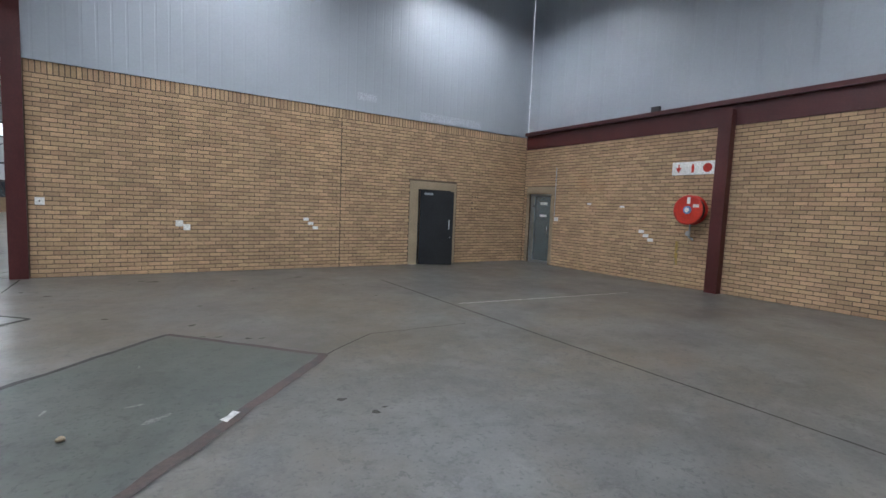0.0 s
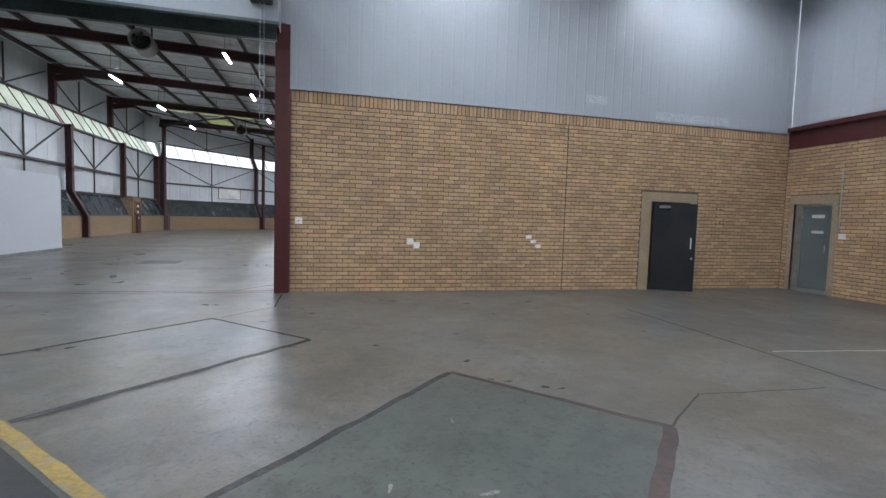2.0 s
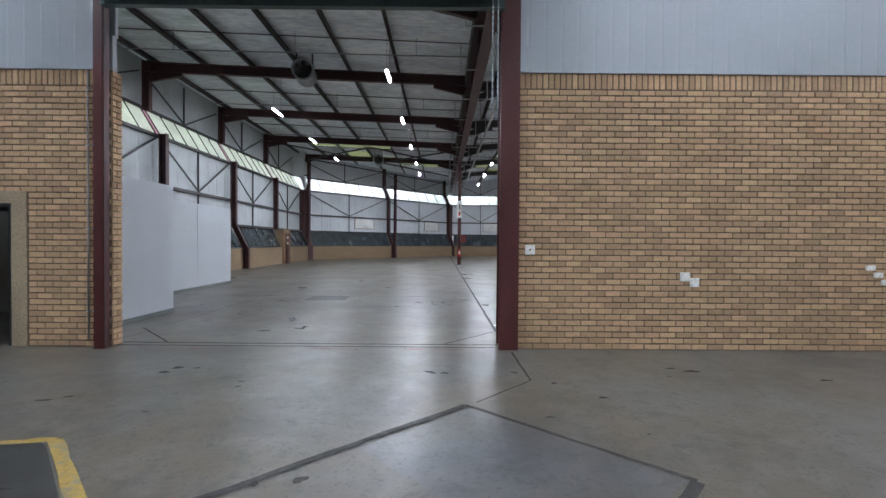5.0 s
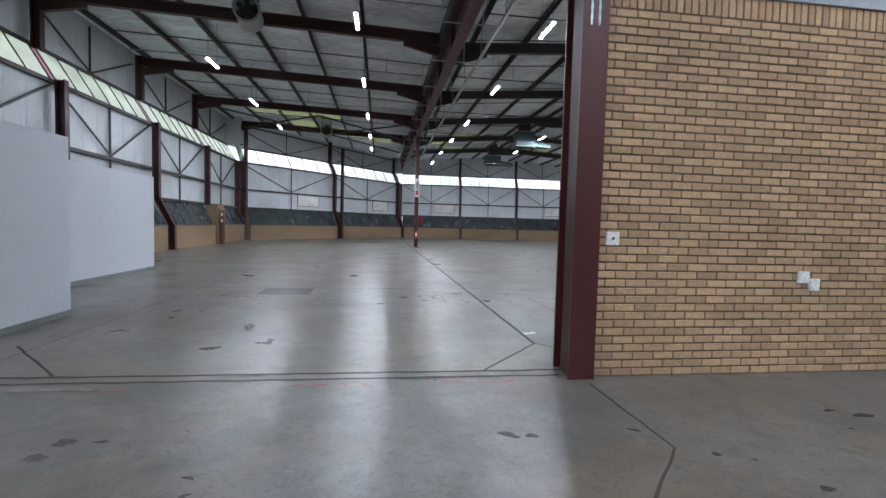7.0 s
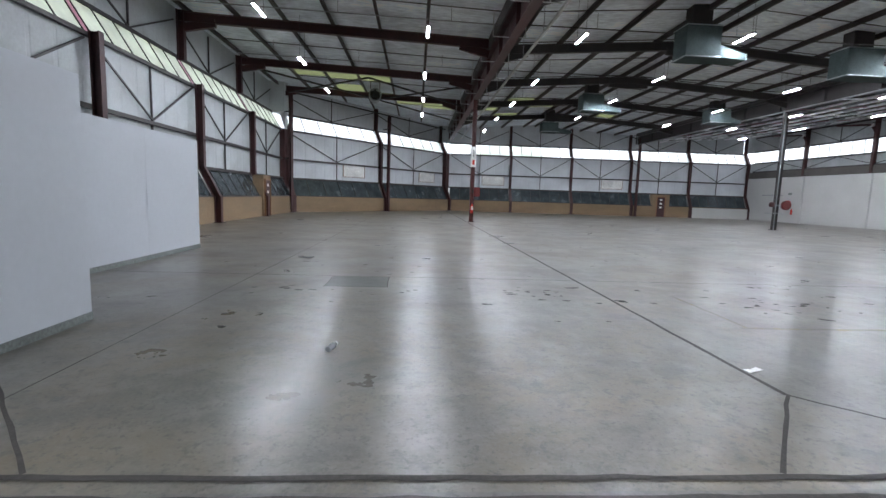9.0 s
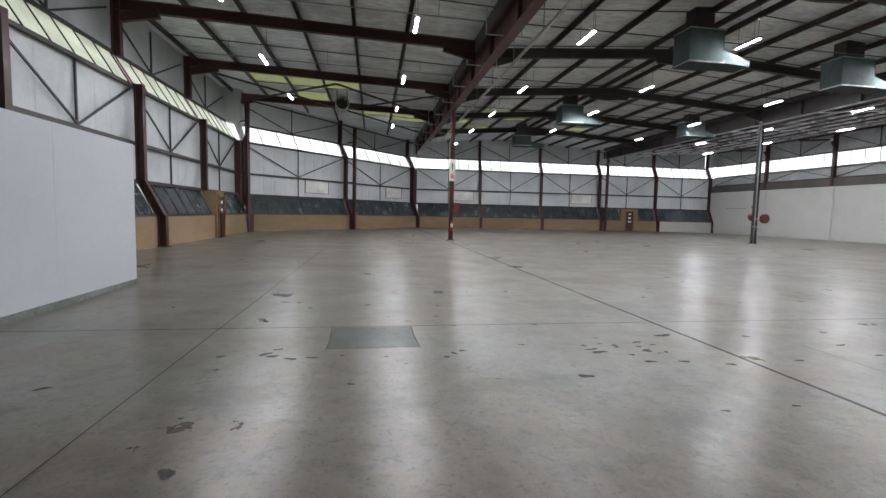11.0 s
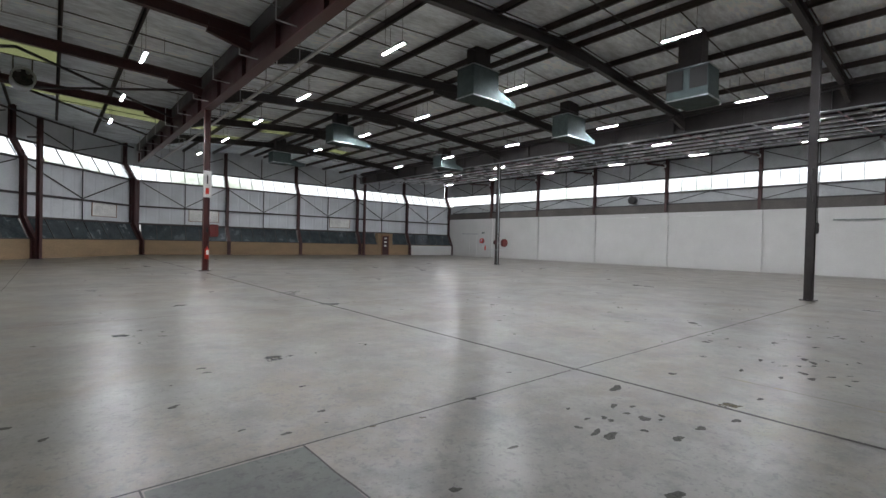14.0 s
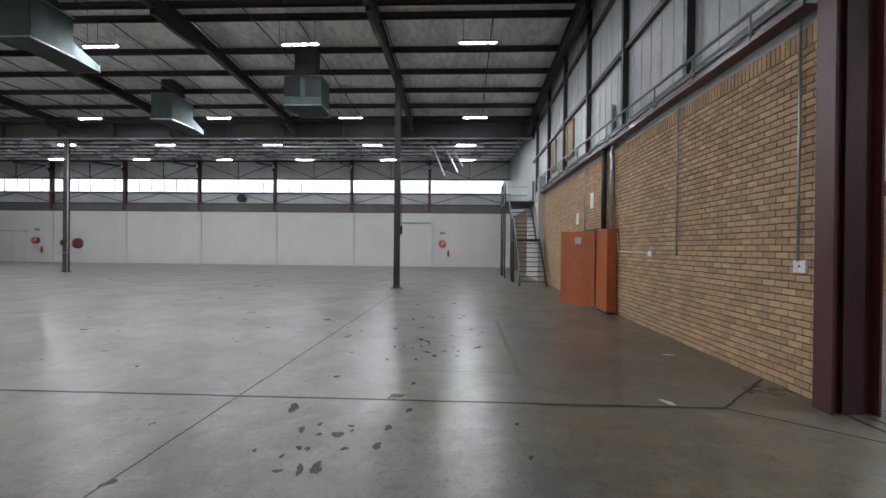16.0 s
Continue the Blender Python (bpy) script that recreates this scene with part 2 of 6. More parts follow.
M = {
    "floor": concrete_floor("concrete_hall", (0.126, 0.120, 0.104), 0.30, (0.146, 0.116, 0.072), 0.55),
    "floor_room": concrete_floor("concrete_room", (0.108, 0.107, 0.100), 0.34, (0.124, 0.102, 0.074), 0.55),
    "floor_dark": concrete_floor("concrete_infill", (0.058, 0.066, 0.058), 0.42, (0.095, 0.095, 0.08), 0.45),
    "floor_grey": concrete_floor("painted_bay", (0.026, 0.029, 0.030), 0.42, (0.04, 0.04, 0.038), 0.45),
    "floor_worn": concrete_floor("polished_infill", (0.078, 0.082, 0.088), 0.34, (0.12, 0.115, 0.105), 0.8),
    "joint": surface("joint_filler", (0.05, 0.045, 0.04), 0.8, bump=0.3),
    "scuff": surface("pale_scuff", (0.21, 0.215, 0.20), 0.7, grain=(40, 0.4), bump=0.1),
    "trench": surface("trench_filler", (0.062, 0.060, 0.058), 0.75, bump=0.3, spec=0.3, stain=(5, 0.45, 0.65, (0.035, 0.034, 0.032))),
    "rubber": surface("rubber_marks", (0.068, 0.065, 0.058), 0.85, grain=(50, 0.4), bump=0.2, spec=0.2),
    "rust_joint": surface("rusty_joint", (0.075, 0.052, 0.045), 0.8, bump=0.3, stain=(6, 0.45, 0.62, (0.05, 0.042, 0.04))),
    "yellow": surface("yellow_line_paint", (0.30, 0.20, 0.045), 0.6, stain=(9, 0.5, 0.62, (0.2, 0.18, 0.13))),
    "yellow_worn": surface("faded_yellow_paint", (0.22, 0.165, 0.06), 0.5, stain=(6, 0.36, 0.52, (0.15, 0.14, 0.115))),
    "red_line": surface("worn_red_paint", (0.26, 0.09, 0.075), 0.6, stain=(7, 0.42, 0.55, (0.2, 0.19, 0.18))),
    "brick": surface("tan_face_brick", (0.46, 0.305, 0.175), 0.85, grain=(45, 0.18), cloud=(0.5, 0.12), bump=0.5, bump_scale=70, pieces=0.19,
                     stain=(0.7, 0.60, 0.85, (0.40, 0.215, 0.10))),
    "mortar": surface("raked_mortar", (0.12, 0.088, 0.058), 0.95, bump=0.4),
    "plaster": surface("plaster_surround", (0.33, 0.26, 0.17), 0.8),
    "clad": surface("pale_grey_cladding", (0.375, 0.40, 0.43), 0.42, cloud=(0.4, 0.06), grain=(20, 0.03), bump=0.05),
    "clad_patch": surface("pale_patch_sheet", (0.425, 0.45, 0.48), 0.5, cloud=(0.8, 0.05), bump=0.03),
    "clear_plastic": glazing("clear_plastic", (0.9, 0.93, 0.95), 0.45, 0.15),
    "sheet": surface("insulated_wall_sheet", (0.60, 0.625, 0.655), 0.45, cloud=(0.6, 0.12), grain=(12, 0.06), bump=0.1),
    # stained copy of the wall sheet, the west side's dimness put into its colour
    "dimmed_sheet": surface("dimmed_wall_sheet", (0.47, 0.50, 0.51), 0.5, cloud=(0.6, 0.14), grain=(12, 0.06), bump=0.1, stain=(0.9, 0.58, 0.85, (0.34, 0.36, 0.34))),
    "grimy_sheet": surface("grimy_wall_sheet", (0.40, 0.42, 0.43), 0.55, cloud=(0.6, 0.15), grain=(12, 0.08), bump=0.1, stain=(0.9, 0.55, 0.8, (0.27, 0.27, 0.26))),
    "foil": surface("foil_roof_insulation", (0.80, 0.85, 0.90), 0.38, metal=0.15, cloud=(0.7, 0.25), grain=(5, 0.22), bump=0.9, bump_scale=5.0, stretch=(0.45, 1.2, 1), stain=(1.2, 0.56, 0.85, (0.38, 0.41, 0.43))),
    "maroon": surface("oxide_red_steel", (0.07, 0.015, 0.014), 0.40, gloss_var=0.03, cloud=(1.2, 0.15), grain=(35, 0.15), bump=0.08),
    "hall_red": surface("dull_oxide_red_steel", (0.048, 0.015, 0.015), 0.5, cloud=(1.2, 0.3), bump=0.06),
    "dark_steel": surface("dark_brown_steel", (0.034, 0.029, 0.029), 0.5, cloud=(1, 0.3), bump=0.06),
    "purlin": surface("brown_purlin_paint", (0.05, 0.037, 0.036), 0.5, cloud=(1, 0.3), bump=0.06),
    "white_wall": surface("white_painted_wall", (0.52, 0.52, 0.505), 0.6, cloud=(0.5, 0.05), grain=(14, 0.03), bump=0.08,
                          stain=(0.6, 0.66, 0.95, (0.36, 0.355, 0.335))),
    "board": surface("white_partition_board", (0.58, 0.61, 0.65), 0.55, cloud=(0.5, 0.04), grain=(10, 0.02), bump=0.03),
    "skirt": surface("grey_skirting", (0.19, 0.21, 0.20), 0.6),
    "black_door": surface("black_painted_door", (0.014, 0.015, 0.017), 0.38, cloud=(2, 0.3), bump=0.05),
    "galv": surface("galvanised_steel", (0.42, 0.45, 0.46), 0.36, metal=0.8, cloud=(4, 0.2), grain=(25, 0.12), bump=0.06),
    # galvanised ducts, their lack of lamp light put into a far darker colour
    "duct": surface("dimmed_duct", (0.075, 0.10, 0.10), 0.8, metal=0.0, spec=0.2, cloud=(3, 0.2), bump=0.06),
    "chrome": surface("bright_steel", (0.62, 0.62, 0.62), 0.2, metal=1.0, bump=0),
    "white": surface("white_plastic", (0.75, 0.75, 0.73), 0.45, bump=0.02),
    "black": surface("black_plastic", (0.02, 0.02, 0.02), 0.5, bump=0.02),
    "red": surface("signal_red_enamel", (0.52, 0.035, 0.02), 0.35, bump=0.03),
    "dark_red": surface("dull_red_enamel", (0.11, 0.015, 0.014), 0.4, bump=0.03),
    "orange": surface("orange_painted_steel", (0.43, 0.115, 0.04), 0.45, cloud=(1.5, 0.15), bump=0.05, stain=(3, 0.62, 0.8, (0.25, 0.09, 0.04))),
    "blue": surface("blue_label", (0.12, 0.25, 0.5), 0.4, bump=0),
    "wood": surface("varnished_door_wood", (0.22, 0.11, 0.05), 0.45, stretch=(4, 4, 0.5), bump=0.1),
    "dark_glass": surface("grimy_lower_glazing", (0.05, 0.062, 0.068), 0.22, cloud=(1.2, 0.3), grain=(8, 0.2), bump=0.04, gloss_var=0.1),
    "glass": glazing("clerestory_glass", (0.93, 0.97, 0.95), 0.88),
    "frost": frosted("frosted_clerestory_sheet", (0.88, 0.92, 0.82), 0.16),
    "frost_clear": frosted("hazed_clerestory_glass", (0.84, 0.87, 0.85), 0.65),
    # lilac look of the lit column face, given as a see-through colour
    "lilac_sheet": frosted("lilac_lit_strip", (0.72, 0.48, 0.56), 0.06),
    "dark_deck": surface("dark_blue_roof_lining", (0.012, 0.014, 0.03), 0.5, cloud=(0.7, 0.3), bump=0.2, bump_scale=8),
    "reflector": surface("white_reflector_enamel", (0.8, 0.8, 0.8), 0.3, bump=0),
    "door_glass": glazing("door_glass", (0.55, 0.62, 0.62), 0.6, 0.08),
    "milky": milky("yellowish_roof_light", (0.19, 0.20, 0.135)),
    "led": glow("led_panel", (0.95, 0.97, 1.0), 185.0),
    "led_high": glow("high_bay_led", (0.93, 0.97, 1.0), 135.0),
    "shutter": surface("rolled_shutter_steel", (0.10, 0.13, 0.125), 0.4, metal=0.3, cloud=(1, 0.2), bump=0.1),
    "stair": surface("grey_green_stair_steel", (0.035, 0.04, 0.042), 0.5),
    "pale_pipe": surface("pale_pipe_paint", (0.52, 0.53, 0.52), 0.45),
    "rail": surface("pale_grey_rail_paint", (0.30, 0.31, 0.32), 0.45),
    "grid": surface("pale_ceiling_runner", (0.9, 0.9, 0.96), 0.3, metal=0.5, bump=0),
    "lilac": surface("faded_red_rod", (0.30, 0.12, 0.16), 0.5),
    "wood_beam": surface("brown_spandrel", (0.085, 0.078, 0.07), 0.7),
    "asphalt": surface("yard_surface", (0.09, 0.09, 0.085), 0.9),
    "leaf": surface("tree_leaves", (0.15, 0.21, 0.07), 0.7, cloud=(1.0, 0.4), bump=0, pieces=0.3),
    "bark": surface("bark", (0.09, 0.07, 0.05), 0.9),
}


# ---- mesh helpers ----
def box(bm, x0, x1, y0, y1, z0, z1):
    v = [bm.verts.new(p) for p in ((x0, y0, z0), (x1, y0, z0), (x1, y1, z0), (x0, y1, z0), (x0, y0, z1), (x1, y0, z1), (x1, y1, z1), (x0, y1, z1))]
    for f in ((3, 2, 1, 0), (4, 5, 6, 7), (0, 1, 5, 4), (1, 2, 6, 5), (2, 3, 7, 6), (3, 0, 4, 7)):
        bm.faces.new([v[i] for i in f])
    return v


def bar(bm, a, b, w, h, up=(0, 0, 1)):
    """A straight bar of w by h from a to b; h runs along up."""
    a, b = Vector(a), Vector(b)
    d = (b - a).normalized()
    s = d.cross(Vector(up))
    s = s.normalized() if s.length > 1e-4 else Vector((1, 0, 0))
    u = s.cross(d).normalized()
    q = []
    for p in (a, b):
        for i, j in ((-1, -1), (1, -1), (1, 1), (-1, 1)):
            q.append(bm.verts.new(p + s * (i * w / 2) + u * (j * h / 2)))
    for f in ((3, 2, 1, 0), (4, 5, 6, 7), (0, 1, 5, 4), (1, 2, 6, 5), (2, 3, 7, 6), (3, 0, 4, 7)):
        bm.faces.new([q[i] for i in f])


def ibeam(bm, a, b, w, h, up=(0, 0, 1), t=0.03):
    """A rolled I section from a to b: two flanges and a web."""
    a, b = Vector(a), Vector(b)
    d = (b - a).normalized()
    s = d.cross(Vector(up)).normalized()
    u = s.cross(d).normalized()
    x, y, k = w / 2, h / 2, t * 0.4
    prof = [(-x, -y), (x, -y), (x, t - y), (k, t - y), (k, y - t), (x, y - t), (x, y), (-x, y), (-x, y - t), (-k, y - t), (-k, t - y), (-x, t - y)]
    r0, r1 = ([bm.verts.new(p + s * i + u * j) for i, j in prof] for p in (a, b))
    for q in range(12):
        bm.faces.new((r0[q], r0[(q + 1) % 12], r1[(q + 1) % 12], r1[q]))
    for r in (r0, r1):
        for f in ((0, 1, 2, 3, 10, 11), (3, 4, 9, 10), (4, 5, 6, 7, 8, 9)):
            bm.faces.new([r[q] for q in f])


def tube(bm, a, b, r, n=10, cap=True):
    a, b = Vector(a), Vector(b)
    d = (b - a).normalized()
    s = d.orthogonal().normalized()
    u = d.cross(s)
    rings = []
    for p in (a, b):
        rings.append([bm.verts.new(p + (s * math.cos(k * math.tau / n) + u * math.sin(k * math.tau / n)) * r) for k in range(n)])
    for k in range(n):
        f = bm.faces.new((rings[0][k], rings[0][(k + 1) % n], rings[1][(k + 1) % n], rings[1][k]))
        f.smooth = True
    if cap:
        bm.faces.new(rings[0][::-1]), bm.faces.new(rings[1])


def lathe(bm, centre, axis, profile, n=28):
    """A turned shape: profile rows of (distance along axis, radius)."""
    c, d = Vector(centre), Vector(axis).normalized()
    s = d.orthogonal().normalized()
    u = d.cross(s)
    rings = [[bm.verts.new(c + d * h + (s * math.cos(k * math.tau / n) + u * math.sin(k * math.tau / n)) * r) for k in range(n)] for h, r in profile]
    for r0, r1 in zip(rings, rings[1:]):
        for k in range(n):
            f = bm.faces.new((r0[k], r0[(k + 1) % n], r1[(k + 1) % n], r1[k]))
            f.smooth = True
    bm.faces.new(rings[0][::-1]), bm.faces.new(rings[-1])


def mesh_of(name, bm, material):
    me = bpy.data.meshes.new(name)
    bmesh.ops.recalc_face_normals(bm, faces=bm.faces)
    bm.to_mesh(me)
    bm.free()
    me.materials.append(M[material])
    return me


def part(name, bm, material, parent=None, label="", bevel=0.0):
    if bevel:
        bmesh.ops.bevel(bm, geom=bm.edges[:], offset=bevel, segments=2, affect="EDGES", clamp_overlap=True)
    ob = new(name, mesh_of(name, bm, material))
    if parent:
        ob.parent = parent
    if label:
        ob["label"] = label
    return ob


def root(name, at, label, category, group="", kind=""):
    e = new(name)
    e.matrix_world = at if isinstance(at, Matrix) else Matrix.Translation(at)
    e.empty_display_size = 0.1
    return tagged(e, label, category, group, kind)


def boxpart(name, dims, material, parent=None, label="", bevel=0.0):
    bm = bmesh.new()
    box(bm, *dims)
    return part(name, bm, material, parent, label, bevel)


def setting(name, dims, material, label, bevel=0.0):
    return tagged(boxpart(name, dims, material, None, "", bevel), label, kind="structure")


# ---- plan ----
WF, WB_ = 11.88, 12.10          # faces of the brick cross wall
BAY = 6.5
XV1, XV2, XE = -0.85, 19.1, 31.9
ROWS_E = [18.75 + BAY * k for k in range(6)]
ROWS_W = [18.0, 24.5, 31.0, 37.5]
YB = 58.0
XW = -13.2


def under(x):
    """Underside of the rafters over the plan."""
    if x < XV1:
        return 8.1 + (XV1 - x) / 12.5 * 0.45
    if x < 8.6:
        return 8.1 + (x - XV1) / (8.6 - XV1) * 0.65
    if x < XV2:
        return 8.75 - (x - 8.6) / (XV2 - 8.6) * 0.7
    return 8.15 + (x - XV2) / (XE - XV2) * 0.6


# ---- floors ----
bm = bmesh.new()
box(bm, -18, 36, -8, 12.0, -0.3, 0.0)
tagged(part("floor_room", bm, "floor_room"), "dull grey stained concrete slab of the first room", kind="structure")
bm = bmesh.new()
box(bm, -18, 36, 12.0, 64, -0.3, 0.0)
tagged(part("floor", bm, "floor"), "worn grey polished concrete slab with stains and joints", kind="structure")
bm = bmesh.new()
box(bm, -400, 400, -400, 400, -0.6, -0.32)
tagged(part("ground", bm, "asphalt"), "grey yard surface around the building", kind="structure")


def ribbed(bm, p0, p1, z0, z1, n, pitch=0.25, depth=0.012, thick=0.06):
    """Vertical ribbed sheeting from p0 to p1; the inner face looks against n."""
    p0, p1, n = Vector((*p0, 0)), Vector((*p1, 0)), Vector((*n, 0))
    length = (p1 - p0).length
    d = (p1 - p0) / length
    prof = []
    k = 0
    while k * pitch < length - 0.01:
        a = k * pitch
        for u, o in ((0, 0), (pitch * 0.80, 0), (pitch * 0.84, depth), (pitch * 0.96, depth)):
            if a + u < length:
                prof.append((a + u, o))
        k += 1
    prof.append((length, 0))
    lo = [bm.verts.new(p0 + d * u + n * o + Vector((0, 0, z0))) for u, o in prof]
    hi = [bm.verts.new(p0 + d * u + n * o + Vector((0, 0, z1))) for u, o in prof]
    for i in range(len(prof) - 1):
        bm.faces.new((lo[i], lo[i + 1], hi[i + 1], hi[i]))
    b = [bm.verts.new(p + n * thick + Vector((0, 0, z))) for p, z in ((p0, z0), (p1, z0), (p1, z1), (p0, z1))]
    bm.faces.new(b)
    bm.faces.new((lo[0], hi[0], b[3], b[0])), bm.faces.new((lo[-1], b[1], b[2], hi[-1]))
    bm.faces.new((hi[0], *hi[1:], b[2], b[3])), bm.faces.new((*lo[::-1], b[0], b[1]))


# ---- cross wall with the big opening: brick below, cladding above ----
OX0, OX1, OZ = -6.9, -1.12, 5.05
DOOR_A = (7.32, 8.42, 2.14)     # black door
DOOR_L = (-9.75, -8.33, 2.07)   # double door beside the opening
BRICK_TOP = 4.01


def wall_pieces(bm, x0, x1, y0, y1, z0, z1, holes):
    """A wall along x with holes (x0, x1, top) from the floor."""
    x = x0
    for a, b, top in sorted(holes):
        if a > x:
            box(bm, x, a, y0, y1, z0, z1)
        box(bm, a, b, y0, y1, top, z1)
        x = b
    if x < x1:
        box(bm, x, x1, y0, y1, z0, z1)


bm = bmesh.new()
wall_pieces(bm, -16, OX0, WF + 0.005, WB_ - 0.005, 0, BRICK_TOP, [DOOR_L])
wall_pieces(bm, OX1, 11.35, WF + 0.005, WB_ - 0.005, 0, BRICK_TOP, [DOOR_A])
box(bm, 11.35, 40, WF + 0.005, WB_ - 0.005, 0, BRICK_TOP)
wall_cross = tagged(part("wall_cross", bm, "mortar"), "tan face brick cross wall with raked joints", kind="structure")

bm = bmesh.new()
n_in = (0, 1)
ribbed(bm, (OX1 + 0.05, WF - 0.02), (11.35, WF - 0.02), BRICK_TOP, 10.0, n_in, 0.24, 0.0016)
ribbed(bm, (-16, WF - 0.02), (OX0 - 0.05, WF - 0.02), BRICK_TOP, 10.0, n_in, 0.24, 0.0016)
ribbed(bm, (OX0 - 0.05, WF - 0.02), (OX1 + 0.05, WF - 0.02), OZ + 0.2, 10.0, n_in, 0.24, 0.0016)
tagged(part("wall_cladding_cross", bm, "clad"), "pale grey ribbed wall cladding above the brick", kind="structure")
bm = bmesh.new()
ribbed(bm, (40, WB_ + 0.02), (OX1 + 0.05, WB_ + 0.02), 4.55, 9.4, (0, -1), 0.5, 0.01)
ribbed(bm, (OX0 - 0.05, WB_ + 0.02), (-16, WB_ + 0.02), 4.55, 9.4, (0, -1), 0.5, 0.01)
ribbed(bm, (OX1 + 0.05, WB_ + 0.02), (OX0 - 0.05, WB_ + 0.02), OZ + 0.2, 9.4, (0, -1), 0.5, 0.01)
box(bm, OX1 + 0.05, 40, WB_ - 0.1, WB_ - 0.01, BRICK_TOP, 4.56)
box(bm, -16, OX0 - 0.05, WB_ - 0.1, WB_ - 0.01, BRICK_TOP, 4.56)
tagged(part("wall_sheeting_cross", bm, "grimy_sheet"), "grey insulated sheeting on the hall side of the cross wall", kind="structure")

# side wall of the first room
SX = 11.36
bm = bmesh.new()
GD = (10.68, 11.62, 2.2)
box(bm, SX + 0.005, SX + 0.25, -8, GD[0], 0, 3.62)
box(bm, SX + 0.005, SX + 0.25, GD[1], WF, 0, 3.62)
box(bm, SX + 0.005, SX + 0.25, GD[0], GD[1], GD[2], 3.62)
wall_side = tagged(part("wall_east", bm, "mortar"), "tan face brick side wall under a red steel beam", kind="structure")
bm = bmesh.new()
ribbed(bm, (SX + 0.02, WF - 0.02), (SX + 0.02, -8), 4.16, 10.0, (1, 0), 0.48, 0.004)
tagged(part("wall_cladding_east", bm, "clad"), "pale grey ribbed wall cladding above the steel beam", kind="structure")
# walls that close the first room
setting("wall_south", (-16, SX + 0.2, -8.2, -8.0, 0, 10), "clad", "plain pale wall closing the room")
setting("wall_west", (-14.2, -14.0, -8, WF, 0, 10), "clad", "plain pale wall closing the room")
tagged(boxpart("ceiling", (-16, SX + 0.3, -8.2, WF, 10.0, 10.2), "sheet"), "pale sheeted ceiling of the first room", kind="structure")
# room behind the doors in the side wall and the double door
setting("wall_store", (-13.0, -9.91, 15.04, 15.14, 0, 2.72), "white_wall", "white wall seen behind the double door")


# ---- bricks ----
BL, BH, BJ, VJ = 0.222, 0.075, 0.010, 0.005


def brick_shape(l, h, d=0.015, c=0.006):
    x, z = l / 2, h / 2
    v = [(-x, 0, -z), (x, 0, -z), (x, 0, z), (-x, 0, z), (-x + c, -d, -z + c), (x - c, -d, -z + c), (x - c, -d, z - c), (-x + c, -d, z - c)]
    return v, [(4, 5, 6, 7), (0, 1, 5, 4), (1, 2, 6, 5), (2, 3, 7, 6), (3, 0, 4, 7)]


shared_bricks = {}


def brick_mesh(l, h):
    key = (round(l, 3), round(h, 3))
    if key not in shared_bricks:
        me = bpy.data.meshes.new("brick")
        v, f = brick_shape(*key)
        me.from_pydata(v, [], f)
        me.materials.append(M["brick"])
        shared_bricks[key] = me
    return shared_bricks[key]


def brickwork(wall, at, u, out, length, top, holes=(), near=None, soldier=True, rng_seed=1):
    """Stretcher bond on a wall face. at: lower start, u: along, out: the way it faces; near: (u0, u1, z0, z1) laid brick by brick."""
    rng = random.Random(rng_seed)
    at, u, out = Vector(at), Vector(u), Vector(out)
    turn = Matrix((u, -out, Vector((0, 0, 1)))).transposed().to_4x4()
    spots = []
    body = top - 0.232 if soldier else top
    pitch = body / round(body / (BH + BJ))
    row, z = 0, 0.0
    while z + BH < body + 0.01:
        x = -(row % 2) * (BL + BJ) / 2
        while x < length - 0.02:
            a, b = max(x, 0), min(x + BL + BJ - VJ, length)
            cuts = [(a, b)]
            for h0, h1, ht in holes:
                if z + BH / 2 < ht:
                    cuts = [c for p, q in cuts for c in ((p, min(q, h0)), (max(p, h1), q)) if c[1] - c[0] > 0.03]
            for p, q in cuts:
                if q - p > 0.03:
                    spots.append(((p + q) / 2, z + BJ / 2 + BH / 2, q - p, BH))
            x += BL + BJ
        z += pitch
        row += 1
    if soldier:
        x = 0.0
        while x + BH < length:
            spots.append((x + BH / 2, body + 0.005 + BL / 2, BH, BL))
            x += BH + BJ
    verts, faces, single = [], [], 0
    for cx, cz, l, h in spots:
        dx, dz, dd = rng.uniform(-0.002, 0.002), rng.uniform(-0.0015, 0.0015), rng.uniform(-0.002, 0.002)
        p = at + u * (cx + dx) + Vector((0, 0, cz + dz)) + out * dd
        if near and near[0] < cx < near[1] and near[2] < cz < near[3] and single < 300 and abs(l - BL - BJ + VJ) < 0.001:
            o = new("brick", brick_mesh(l, h))
            o.parent = wall
            o.matrix_local = Matrix.Translation(p) @ turn
            single += 1
        else:
            v, f = brick_shape(l, h)
            k = len(verts)
            verts += [tuple(p + turn.to_3x3() @ Vector(q)) for q in v]
            faces += [tuple(i + k for i in g) for g in f]
    me = bpy.data.meshes.new("brick_field")
    me.from_pydata(verts, [], faces)
    me.materials.append(M["brick"])
    o = new("brick_field", me)
    o.parent = wall
    tagged(o, "tan face bricks in stretcher bond", kind="stuff")


# ---- facade of the hall: brick base, leaning lower panes, braced sheeting, leaning clerestory ----
Z1, Z2, Z3, Z4, Z5, Z6 = 1.15, 2.45, 3.85, 5.95, 7.1, 9.0
D2, D4 = 0.75, 1.45


